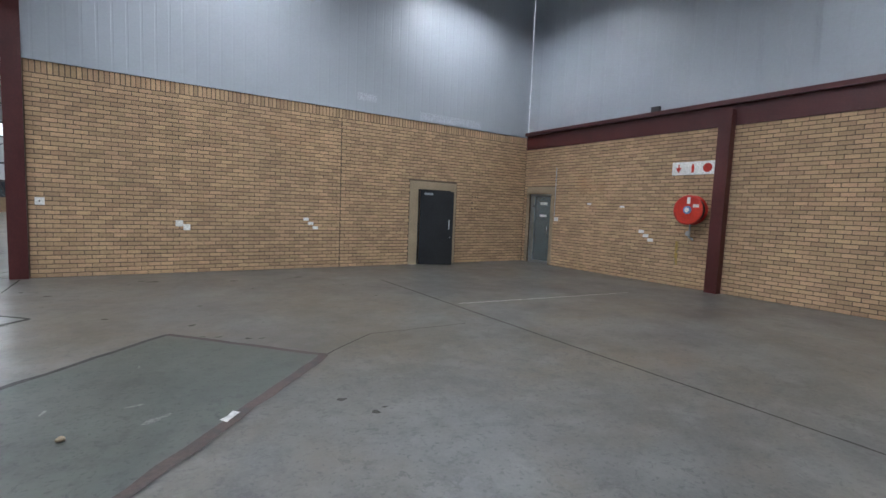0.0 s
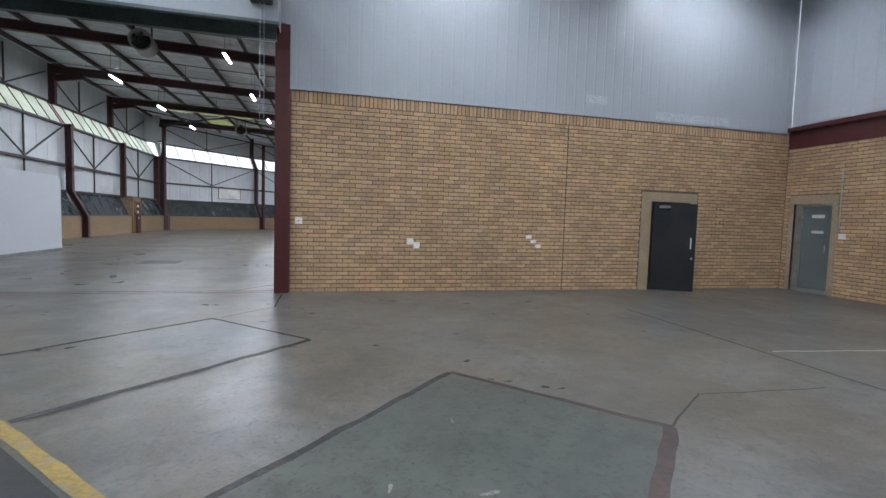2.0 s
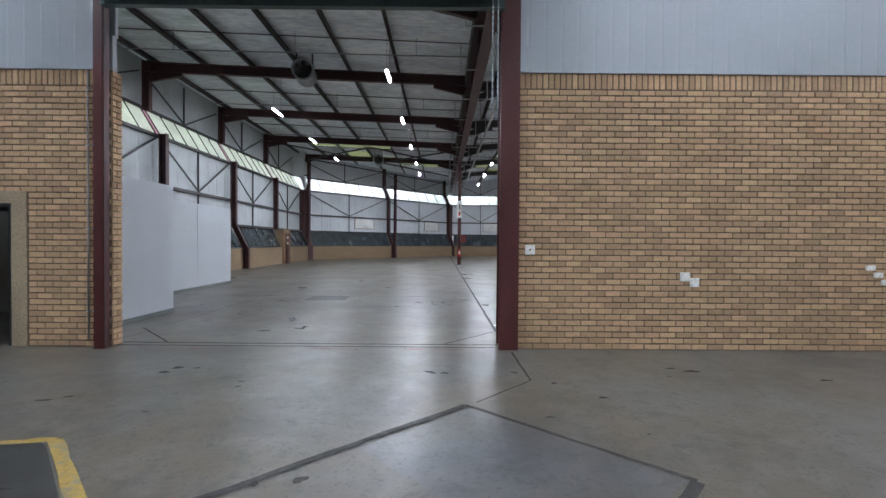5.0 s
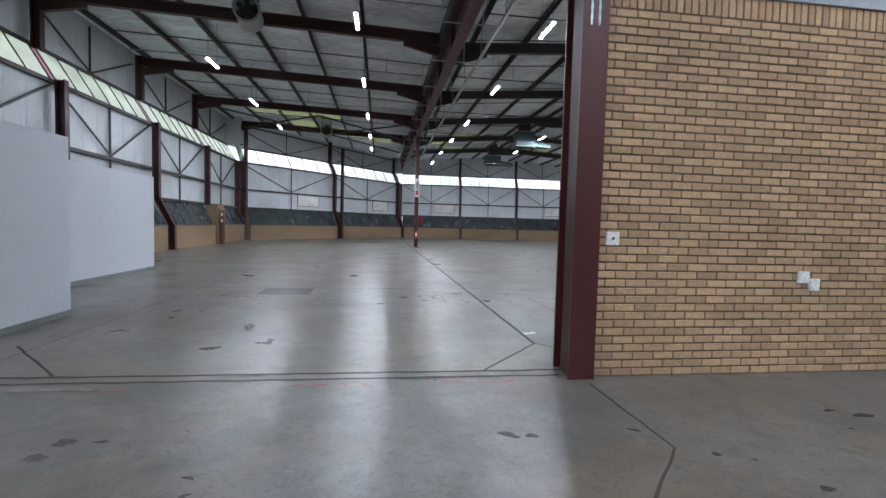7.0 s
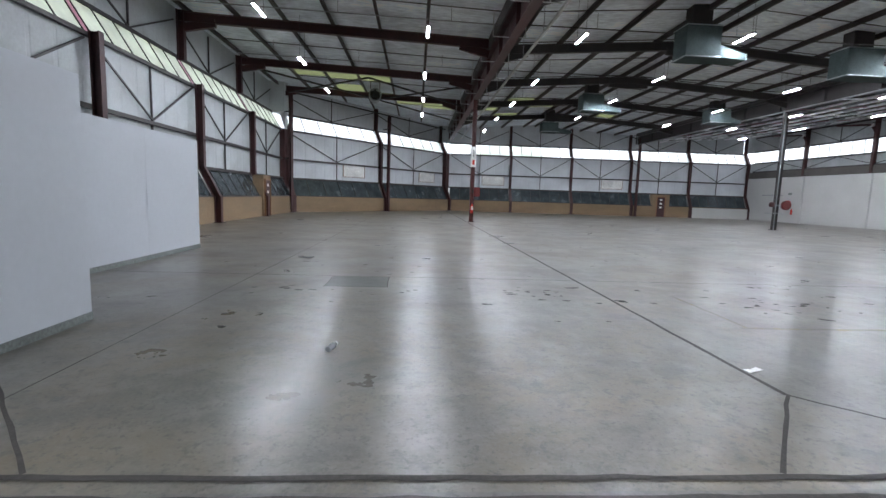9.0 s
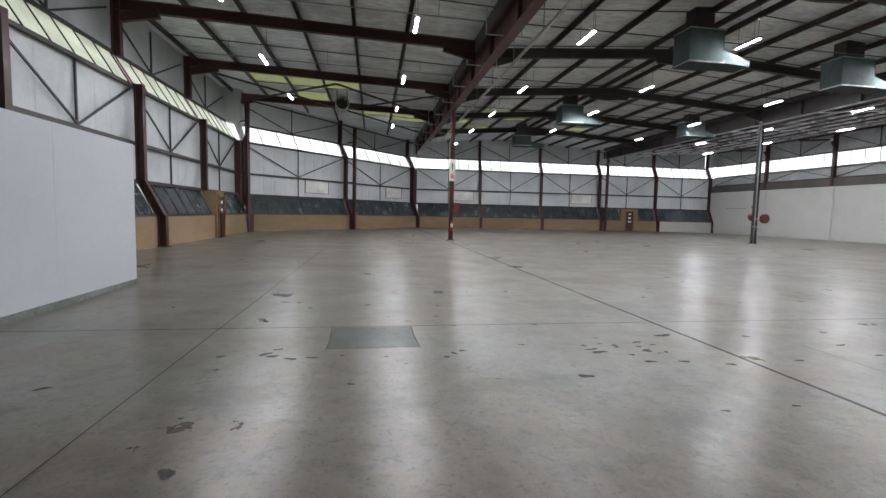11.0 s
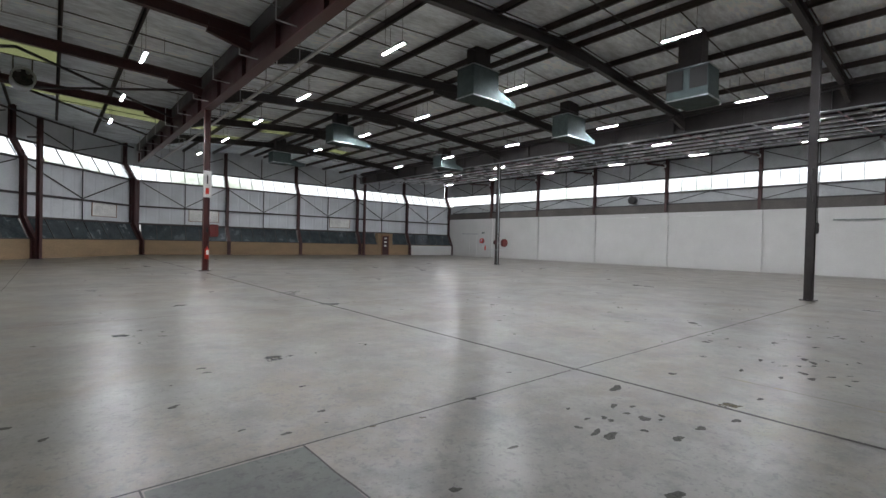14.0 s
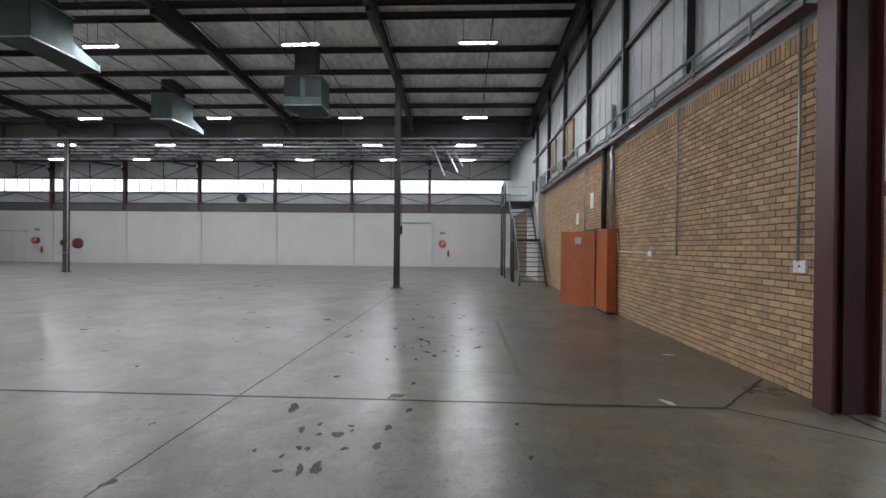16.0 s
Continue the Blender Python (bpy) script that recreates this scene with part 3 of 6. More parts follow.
def facade(tag, p0, p1, bays, first_col=True, last_col=True, panes=6, door_bay=None, white_base=None, tall=None):
    p0, p1 = Vector((*p0, 0)), Vector((*p1, 0))
    length = (p1 - p0).length
    u = (p1 - p0) / length
    n = Vector((u.y, -u.x, 0))
    bay = length / bays

    def at(s, d, z):
        return p0 + u * s + n * d + Vector((0, 0, z))

    # base wall
    bm = bmesh.new()
    for k in range(bays):
        a, b = k * bay, (k + 1) * bay
        cut = []
        if door_bay is not None and k == door_bay[0]:
            cut = [(a + door_bay[1], a + door_bay[1] + 1.0)]
        q = [a] + [w for c in cut for w in c] + [b]
        for i in range(0, len(q), 2):
            s0, s1 = q[i], q[i + 1]
            vs = [bm.verts.new(at(s, d, z)) for z in (0, Z1) for s, d in ((s0, 0.0), (s1, 0.0), (s1, 0.25), (s0, 0.25))]
            for f in ((3, 2, 1, 0), (4, 5, 6, 7), (0, 1, 5, 4), (1, 2, 6, 5), (2, 3, 7, 6), (3, 0, 4, 7)):
                bm.faces.new([vs[j] for j in f])
    base = tagged(part("wall_base_" + tag, bm, "brick_far"), "low tan brick base wall under leaning panes", kind="structure")
    # sheeting, middle and top
    bm = bmesh.new()
    a, b = at(0, D2 + 0.16, 0), at(length, D2 + 0.16, 0)
    ribbed(bm, a.xy, b.xy, Z2, Z4, n.xy, 0.9, 0.008)
    a, b = at(0, D4 + 0.16, 0), at(length, D4 + 0.16, 0)
    ribbed(bm, a.xy, b.xy, Z5, Z6 + 0.6, n.xy, 0.9, 0.008)
    tagged(part("wall_sheeting_" + tag, bm, "dimmed_sheet" if tag == "west" else "sheet"), "pale grey insulated wall sheeting behind steel bracing", kind="structure")
    # rails
    rails = root("wall_rails_" + tag, p0, "dark red-brown steel girts and bracing on the wall", "steelwork", kind="structure")
    inv = rails.matrix_world.inverted()

    def rp(name, bm, mat="dark_steel"):
        bm.transform(inv)
        part(name, bm, mat, rails)

    for z, d, w in ((Z1 + 0.03, 0.12, 0.08), (Z2, D2, 0.14), (Z3, D2 + 0.03, 0.13), (Z4 - 0.04, D2 + 0.03, 0.12), (Z5, D4, 0.12)):
        bm = bmesh.new()
        bar(bm, at(0, d, z), at(length, d, z), 0.14, w)
        rp("girt", bm)
    for k in range(bays):
        a, b, c = k * bay + 0.15, (k + 1) * bay - 0.15, (k + 0.5) * bay
        for s0, z0, s1, z1_, d in ((a, Z4 - 0.15, c, Z3 + 0.1, D2 + 0.05), (c, Z3 + 0.1, b, Z4 - 0.15, D2 + 0.05),
                                  (a, Z6 - 0.4, c, Z5 + 0.1, D4 + 0.05), (c, Z5 + 0.1, b, Z6 - 0.4, D4 + 0.05)):
            bm = bmesh.new()
            bar(bm, at(s0, d, z0), at(s1, d, z1_), 0.05, 0.06)
            rp("brace", bm)
        for z0, z1_, d in ((Z2, Z4, D2 + 0.08), (Z5, Z6, D4 + 0.08)):
            bm = bmesh.new()
            bar(bm, at(c, d, z0), at(c, d, z1_), 0.06, 0.06)
            rp("stud", bm)
    # leaning panes with glazing bars
    for name, lab, z0, z1_, d0, d1, mat, barmat in (
            ("window_lower_" + tag, "leaning row of grimy dark lower panes", Z1 + 0.06, Z2 - 0.05, 0.12, D2, "dark_glass", "dark_steel"),
            ("window_upper_" + tag, "leaning clerestory row of bright panes", Z4 + 0.02, Z5 - 0.05, D2 + 0.05, D4, "glass", "dark_steel")):
        w = root(name, p0, lab, "window", kind="structure")
        wi = w.matrix_world.inverted()
        for k in range(bays):
            step = (bay - 0.3) / panes
            for j in range(panes + 1):
                s = k * bay + 0.15 + j * step
                bm = bmesh.new()
                bar(bm, at(s, d0, z0), at(s, d1, z1_), 0.045, 0.06, n)
                bm.transform(wi)
                part("glazing_bar", bm, barmat, w)
                if j < panes:
                    if door_bay is not None and k == door_bay[0] and z0 < 2 and abs(s + step / 2 - k * bay - door_bay[1] - 0.5) < 0.95:
                        continue
                    bm = bmesh.new()
                    q = [at(s + 0.022, d0, z0), at(s + step - 0.022, d0, z0), at(s + step - 0.022, d1, z1_), at(s + 0.022, d1, z1_)]
                    nn = (q[1] - q[0]).cross(q[3] - q[0]).normalized() * 0.006
                    vs = [bm.verts.new(wi @ p) for p in q] + [bm.verts.new(wi @ (p + nn)) for p in q]
                    for f in ((3, 2, 1, 0), (4, 5, 6, 7), (0, 1, 5, 4), (1, 2, 6, 5), (2, 3, 7, 6), (3, 0, 4, 7)):
                        bm.faces.new([vs[i] for i in f])
                    kind = mat
                    if mat == "glass" and not (tag == "west" and k == 3 and j == 2):
                        kind = "frost" if tag == "west" else "frost_clear"
                    pane = part("pane", bm, kind, w)
                    if mat == "glass":
                        pane.visible_shadow = False
    # columns that follow the steps of the wall
    for k in range(bays + 1):
        if (k == 0 and not first_col) or (k == bays and not last_col):
            continue
        wall_column(at(k * bay, 0, 0), n, strip=tag == "west")
    return at, n, u, bay


def wall_column(p, n, wide=0.30, strip=False):
    e = root("wall_column", p, "dark red stepped steel wall column with an I section", "column", "wall columns of the hall")
    bends = [(-0.14, 0.0), (-0.14, Z1), (D2 - 0.2, Z2 - 0.05), (D2 - 0.2, Z4), (D4 - 0.2, Z5 - 0.05), (D4 - 0.2, Z6)]
    bm = bmesh.new()
    for (d0, z0), (d1, z1_) in zip(bends, bends[1:]):
        if strip and z0 == Z4:
            continue
        a, b = n * d0 + Vector((0, 0, z0 - (0.06 if z0 else 0))), n * d1 + Vector((0, 0, z1_ + 0.06))
        ibeam(bm, a, b, wide * 0.75, wide, n, 0.04)
    part("shaft", bm, "hall_red", e)
    # added translucent strip replaces the leaning shaft and its bright lit face
    if strip:
        bm = bmesh.new()
        bar(bm, n * (D2 + 0.05) + Vector((0, 0, Z4 + 0.02)), n * D4 + Vector((0, 0, Z5 - 0.05)), 0.25, 0.006, n)
        part("lit_face_strip", bm, "lilac_sheet", e, "lilac translucent strip standing in for the lit leaning face of the column").visible_shadow = False
    bm = bmesh.new()
    c = n * -0.14
    box(bm, c.x - 0.22, c.x + 0.22, c.y - 0.22, c.y + 0.22, 0.0, 0.025)
    part("base_plate", bm, "dark_steel", e)
    return e


M["brick_far"] = surface("tan_brick_base", (0.235, 0.165, 0.097), 0.85, grain=(14, 0.22), cloud=(0.5, 0.15), bump=0.35, bump_scale=12, stretch=(1, 1, 3))

f_w = facade("west", (XW, 44.0), (XW, 11.5), 5, first_col=False)
f_nw = facade("northwest", (XV1, YB), (XW, 44.0), 2)
f_n = facade("north", (XE, YB), (XV1, YB), 5, first_col=True, last_col=False, door_bay=(1, 2.8))


# corner posts where the facades meet
len_nw = (Vector((XV1, YB)) - Vector((XW, 44.0))).length
for (fa, sa), (fb, sb) in (((f_nw, len_nw), (f_w, 0.0)), ((f_n, XE - XV1), (f_nw, 0.0))):
    e = root("corner_post", fa[0](sa, 0, 0), "broad dark red steel corner post of the hall", "column", "wall columns of the hall")
    inv = e.matrix_world.inverted()
    q = [fa[0](sa, 0.55, 0), fb[0](sb, 0.55, 0), fb[0](sb, 1.75, 0), fa[0](sa, 1.75, 0)]
    for name, z0, z1_, mat in (("lower_plate", 0.0, Z4, "hall_red"), ("corner_pane", Z4 + 0.004, Z5 - 0.004, "frost_clear"), ("upper_sheet", Z5, 9.5, "dimmed_sheet")):
        bm = bmesh.new()
        v0 = [bm.verts.new(inv @ (p + Vector((0, 0, z0)))) for p in q]
        v1 = [bm.verts.new(inv @ (p + Vector((0, 0, z1_)))) for p in q]
        bm.faces.new(v0[::-1]), bm.faces.new(v1)
        for k in range(4):
            bm.faces.new((v0[k], v0[(k + 1) % 4], v1[(k + 1) % 4], v1[k]))
        part(name, bm, mat, e)


def straight_post(p, n, label):
    """A plain I column that stands clear of the stepped wall and carries a rafter."""
    e = root("column", p - n * 0.42, label, "column", "straight columns by the far walls")
    bm = bmesh.new()
    ibeam(bm, (0, 0, 0.02), (0, 0, 8.2), 0.2, 0.24, n, 0.025)
    part("shaft", bm, "hall_red", e)
    bm = bmesh.new()
    box(bm, -0.2, 0.2, -0.2, 0.2, 0, 0.025)
    part("base_plate", bm, "dark_steel", e)
    for z in (Z3, Z5):
        bm = bmesh.new()
        bar(bm, Vector((0, 0, z)), Vector((0, 0, z)) + n * 0.75, 0.06, 0.08)
        part("tie", bm, "dark_steel", e)


straight_post(f_nw[0](len_nw / 2, 0, 0), f_nw[1], "dark red steel column in front of the angled wall")
straight_post(f_nw[0](len_nw + 0.4, 0, 0), f_nw[1], "dark red steel column where the two walls meet")
straight_post(f_n[0](XE - XV2, 0, 0), f_n[1], "dark red steel column under the far valley")

# ---- east wall of the hall: white masonry below, bracing and clerestory above ----
bm = bmesh.new()
box(bm, XE, XE + 0.3, WB_, YB + 1.5, 0, 4.4)
wall_e = tagged(part("wall_hall_east", bm, "white_wall"), "long white painted masonry wall with shallow piers", kind="structure")
for y in ROWS_E:
    boxpart("pier", (XE - 0.13, XE, y - 0.22, y + 0.22, 0, 4.4), "white_wall", wall_e)
boxpart("coping", (XE - 0.03, XE, WB_, YB, 4.28, 4.38), "white_wall", wall_e)
setting("spandrel_east", (XE + 0.02, XE + 0.25, WB_, YB + 1.5, 4.4, 5.05), "wood_beam", "brown board strip above the white wall")
bm = bmesh.new()
ribbed(bm, (XE + 0.3, YB + 1.5), (XE + 0.3, WB_), 5.05, 6.05, (1, 0), 0.9, 0.008)
ribbed(bm, (XE + 0.3, YB + 1.5), (XE + 0.3, WB_), 7.2, 9.6, (1, 0), 0.9, 0.008)
tagged(part("wall_sheeting_east", bm, "grimy_sheet"), "grey insulated sheeting above the white wall", kind="structure")
w = root("window_east", (XE, 35, 6.6), "clerestory row of bright panes over the white wall", "window", kind="structure")
wi = w.matrix_world.inverted()
ylist = [12.25] + ROWS_E + [YB]
for y0, y1 in zip(ylist, ylist[1:]):
    for j in range(6):
        a, b = y0 + (y1 - y0) * j / 6, y0 + (y1 - y0) * (j + 1) / 6
        bm = bmesh.new()
        box(bm, XE + 0.26, XE + 0.266, a + 0.02, b - 0.02, 6.07, 7.18)
        bm.transform(wi)
        part("pane", bm, "frost_clear", w).visible_shadow = False
        bm = bmesh.new()
        box(bm, XE + 0.23, XE + 0.29, a - 0.015, a + 0.015, 6.05, 7.2)
        bm.transform(wi)
        part("glazing_bar", bm, "skirt", w)
rails = root("wall_rails_east", (XE, 35, 5), "dark steel girts and bracing above the white wall", "steelwork", kind="structure")
wi = rails.matrix_world.inverted()
for z in (5.1, 6.02, 7.22, 8.7):
    bm = bmesh.new()
    box(bm, XE + 0.1, XE + 0.22, WB_, YB, z - 0.06, z + 0.06)
    bm.transform(wi)
    part("girt", bm, "dark_steel", rails)
for y0, y1 in zip(ylist, ylist[1:]):
    c = (y0 + y1) / 2
    for a, za, b, zb in ((y0, 5.15, c, 5.98), (c, 5.98, y1, 5.15), (y0, 8.6, c, 7.3), (c, 7.3, y1, 8.6)):
        bm = bmesh.new()
        bar(bm, (XE + 0.12, a, za), (XE + 0.12, b, zb), 0.05, 0.05)
        bm.transform(wi)
        part("brace", bm, "dark_steel", rails)
    bm = bmesh.new()
    bar(bm, (XE + 0.15, c, 7.2), (XE + 0.15, c, 8.7), 0.05, 0.05)
    bm.transform(wi)
    part("stud", bm, "dark_steel", rails)
for y in ROWS_E:
    e = root("wall_column", (XE + 0.02, y, 4.4), "dark red steel column standing on the white wall", "column", "wall columns of the hall")
    bm = bmesh.new()
    ibeam(bm, (0, 0, 0), (0, 0, 4.5), 0.2, 0.3, (1, 0, 0), 0.03)
    part("shaft", bm, "hall_red", e)
    bm = bmesh.new()
    bar(bm, (-0.1, 0, 3.2), (-0.5, 0, 3.75), 0.12, 0.14)
    bar(bm, (-0.5, 0, 3.75), (-3.4, 0, 3.55), 0.12, 0.14)
    part("knee_brace", bm, "hall_red", e)
    boxpart("end_cap", (-0.62, -0.42, -0.09, 0.09, 3.62, 3.86), "white", e, "pale bolted end cap", 0.02)

# ---- roof steel ----
for k, y in enumerate(ROWS_W + [44.2]):
    e = root("rafter", (0, y, 0), "dark oxide-red steel roof rafter with haunched ends", "rafter", "roof rafters")
    bm = bmesh.new()
    a, b = XW - 1.3, XV1 - 0.3
    ibeam(bm, (a, 0, under(a) + 0.2), (b, 0, under(b) + 0.2), 0.2, 0.4)
    part("beam", bm, "hall_red", e)
    for x, s in ((a + 0.2, 1), (b, -1)):
        bm = bmesh.new()
        bar(bm, (x, 0, under(x) - 0.25), (x + s * 1.3, 0, under(x + s * 1.3) + 0.02), 0.16, 0.32)
        part("haunch", bm, "hall_red", e)
for y in ROWS_E + [15.4 - 3.0]:
    e = root("rafter", (0, y, 0), "dark steel roof rafter with a ridge plate", "rafter", "roof rafters")
    for a, b in ((XV1 + 0.3, 8.6), (8.6, XV2 - 0.2), (XV2 + 0.2, XE + 0.3)):
        bm = bmesh.new()
        ibeam(bm, (a, 0, under(a + 1e-6) + 0.2), (b, 0, under(b - 1e-6) + 0.2), 0.2, 0.4)
        part("beam", bm, "dark_steel", e)
    for x0, z0, x1, z1_ in ((7.4, under(7.4) - 0.02, 8.6, under(8.6) - 0.16), (8.6, under(8.6) - 0.16, 9.8, under(9.8) - 0.02),
                            (XV1 + 0.3, 7.85, XV1 + 1.6, under(XV1 + 1.6) + 0.02), (XV2 - 0.2, 7.85, XV2 - 1.6, under(XV2 - 1.6) + 0.02)):
        bm = bmesh.new()
        bar(bm, (x0, 0, z0), (x1, 0, z1_), 0.15, 0.31)
        part("haunch", bm, "dark_steel", e)
# the two valley girders
for x, lab in ((XV1, "deep dark red valley girder of riveted plates"), (XV2, "deep dark valley girder carrying the lower roof")):
    e = root("valley_girder", (x, 35, 7.2), lab, "girder", "valley girders")
    bm = bmesh.new()
    z0 = 0.02 if x == XV1 else 0.35
    bar(bm, (0, -23, z0 + 0.03), (0, 23, z0 + 0.03), 0.34, 0.04)
    # brighter red paints in the light on the underside of the first girder
    part("bottom_flange", bm, "maroon" if x == XV1 else "dark_steel", e)
    bm = bmesh.new()
    bar(bm, (0, -23, z0 + 0.45), (0, 23, z0 + 0.45), 0.05, 0.8)
    part("web", bm, "hall_red" if x == XV1 else "dark_steel", e)
    bm = bmesh.new()
    bar(bm, (0, -23, z0 + 0.86), (0, 23, z0 + 0.86), 0.5, 0.04)
    part("top_flange", bm, "hall_red" if x == XV1 else "dark_steel", e)
    for k in range(15):
        for s in (-1, 1):
            bm = bmesh.new()
            bar(bm, (s * 0.03, -22.2 + 3.25 * k, z0 + 0.45), (s * 0.17, -22.2 + 3.25 * k, z0 + 0.45), 0.02, 0.76)
            part("stiffener", bm, "hall_red" if x == XV1 else "dark_steel", e)
    for s in (-1, 1):
        bm = bmesh.new()
        bar(bm, (s * 0.3, -23, z0 + 1.1), (s * 0.3, 23, z0 + 1.1), 0.03, 0.55)
        part("gutter_side", bm, "dark_steel", e)
    bm = bmesh.new()
    bar(bm, (0, -23, z0 + 0.895), (0, 23, z0 + 0.895), 0.57, 0.02)
    part("gutter_floor", bm, "dark_steel", e)
# purlins
px = [XW - 1.0 + 2.05 * k for k in range(6)] + [0.2, 2.3, 4.65, 7.0, 8.25, 9.1, 11.35, 13.2, 15.1, 17.0] + [XV2 + 1.2 + 1.9 * k for k in range(7)]
for x in px:
    z = under(x) + 0.4
    y1 = 59.4 if x > XV1 else min(59.0, 44.0 + (x - XW) * 1.13 + 1.2)
    e = root("purlin", (x, 12, z), "dark steel roof purlin running the length of the hall", "purlin", "roof purlins")
    bm = bmesh.new()
    box(bm, -0.04, 0.04, 0.1, y1 - 12, 0, 0.2)
    box(bm, -0.04, 0.09, 0.1, y1 - 12, 0, 0.02)
    part("channel", bm, "purlin", e)
    if x < XV2 and x not in (8.25, -3.95):
        nxt = min([v for v in px + [XV1, XV2] if v > x + 0.1])
        for k in range(int((y1 - 16) / 3.25)):
            y = 15.0 + 3.25 * k + 0.35 * (k % 2)
            bm = bmesh.new()
            tube(bm, (0, y - 12, 0.06), (nxt - x, y - 12, under(nxt) - under(x) + 0.06), 0.022, 5)
            part("sag_rod", bm, "dark_steel", e)

# ---- roof deck with light sheets ----
LIGHTS = [(-11, 38.4, 41.4), (-9, 38.4, 41.6), (-7, 39.4, 41.6), (-9, 43.0, 45.6), (-7, 45.0, 47.4), (-5, 46.0, 48.6), (-2, 47.0, 49.4),
          (3.5, 45.0, 46.4), (1.3, 48.2, 49.8), (3.5, 51.4, 53.0), (12.4, 50.4, 51.8), (5.5, 47.4, 48.8)]
edges_x = sorted([XW - 2.2] + px + [XV1, XV2, XE + 1.0])
lightsheets = []


def deck_piece(bm, a, b, y0, y1, za, zb):
    v = [bm.verts.new(p) for p in ((a, y0, za), (b, y0, zb), (b, y1, zb), (a, y1, za), (a, y0, za + 0.08), (b, y0, zb + 0.08), (b, y1, zb + 0.08), (a, y1, za + 0.08))]
    for f in ((3, 2, 1, 0), (4, 5, 6, 7), (0, 1, 5, 4), (1, 2, 6, 5), (2, 3, 7, 6), (3, 0, 4, 7)):
        bm.faces.new([v[q] for q in f])


deck, low_deck = bmesh.new(), bmesh.new()
for a, b in zip(edges_x, edges_x[1:]):
    za, zb = under(a + 1e-5) + 0.62, under(b - 1e-5) + 0.62
    y = 11.9
    for _, y0, y1 in sorted((l for l in LIGHTS if a <= l[0] < b), key=lambda l: l[1]):
        deck_piece(deck, a, b, y, y0, za, zb)
        lightsheets.append((a, b, y0, y1, za, zb))
        y = y1
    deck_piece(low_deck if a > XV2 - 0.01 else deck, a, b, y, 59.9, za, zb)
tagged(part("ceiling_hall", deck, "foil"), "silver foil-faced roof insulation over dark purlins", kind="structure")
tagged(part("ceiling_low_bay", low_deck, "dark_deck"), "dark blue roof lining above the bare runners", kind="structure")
for a, b, y0, y1, za, zb in lightsheets:
    bm = bmesh.new()
    v = [bm.verts.new(p) for p in ((a, y0, za), (b, y0, zb), (b, y1, zb), (a, y1, za))]
    v2 = [bm.verts.new((*p.co.xy, p.co.z + 0.01)) for p in v]
    bm.faces.new(v[::-1]), bm.faces.new(v2)
    for q in range(4):
        bm.faces.new((v[q], v[(q + 1) % 4], v2[(q + 1) % 4], v2[q]))
    tagged(part("roof_light", bm, "milky"), "pale yellowish translucent roof light sheet", "roof light", "roof lights", "structure")

# ---- lamps ----
LEN = 1.2


def strip_lamp(x, y, z, hang, light="led", proto=[]):
    m = Matrix.Translation((x, y, z))
    if proto and abs(proto[0][1] - hang) < 1e-6:
        return copy_thing(proto[0][0], m)
    e = root("ceiling_lamp", m, "lit white linear LED lamp hung from the roof purlins", "lamp", "hall lamps")
    bm = bmesh.new()
    box(bm, -0.075, 0.075, -LEN / 2, LEN / 2, 0.0, 0.05)
    box(bm, -0.05, 0.05, -LEN / 2 + 0.1, LEN / 2 - 0.1, 0.05, 0.085)
    part("housing", bm, "galv", e)
    for k in range(4):
        bm = bmesh.new()
        y0 = -LEN / 2 + 0.03 + k * (LEN - 0.06) / 4
        box(bm, -0.03, 0.03, y0 + 0.035, y0 + (LEN - 0.06) / 4 - 0.035, -0.012, -0.001)
        part("led_panel", bm, light, e)
    for s in (-1, 1):
        bm = bmesh.new()
        tube(bm, (0, s * 0.45, 0.08), (0, s * 0.45, hang), 0.006, 5)
        part("hanger", bm, "dark_steel", e)
    proto[:] = [(e, hang)]
    return e


for x, z, ys in ((-9.4, 7.25, (25.6, 31.2, 37.0)), (-3.95, 7.2, (20.9, 26.6, 32.5, 38.2, 43.4)),
                       (1.42, 7.15, (20.3, 26.3, 32.6, 37.9, 43.4, 49.5)),
                       (8.1, 7.85, (15.5, 21.0, 27.4, 33.6, 39.2, 45.6, 51.9)), (16.0, 7.8, (15.4, 21.4, 27.9, 34.4, 40.6, 47.0)),
                       (21.4, 7.7, (15.8, 21.4, 27.5, 34.2, 40.5, 46.8)), (26.1, 7.7, (15.8, 21.2, 27.2, 33.0, 39.1, 45.5, 52.0))):
    for y in ys:
        strip_lamp(x, y, z, under(x) + 0.64 - z)
# high-bay lamps under the ceiling of the first room, out of sight, that throw scallops of light on the cladding


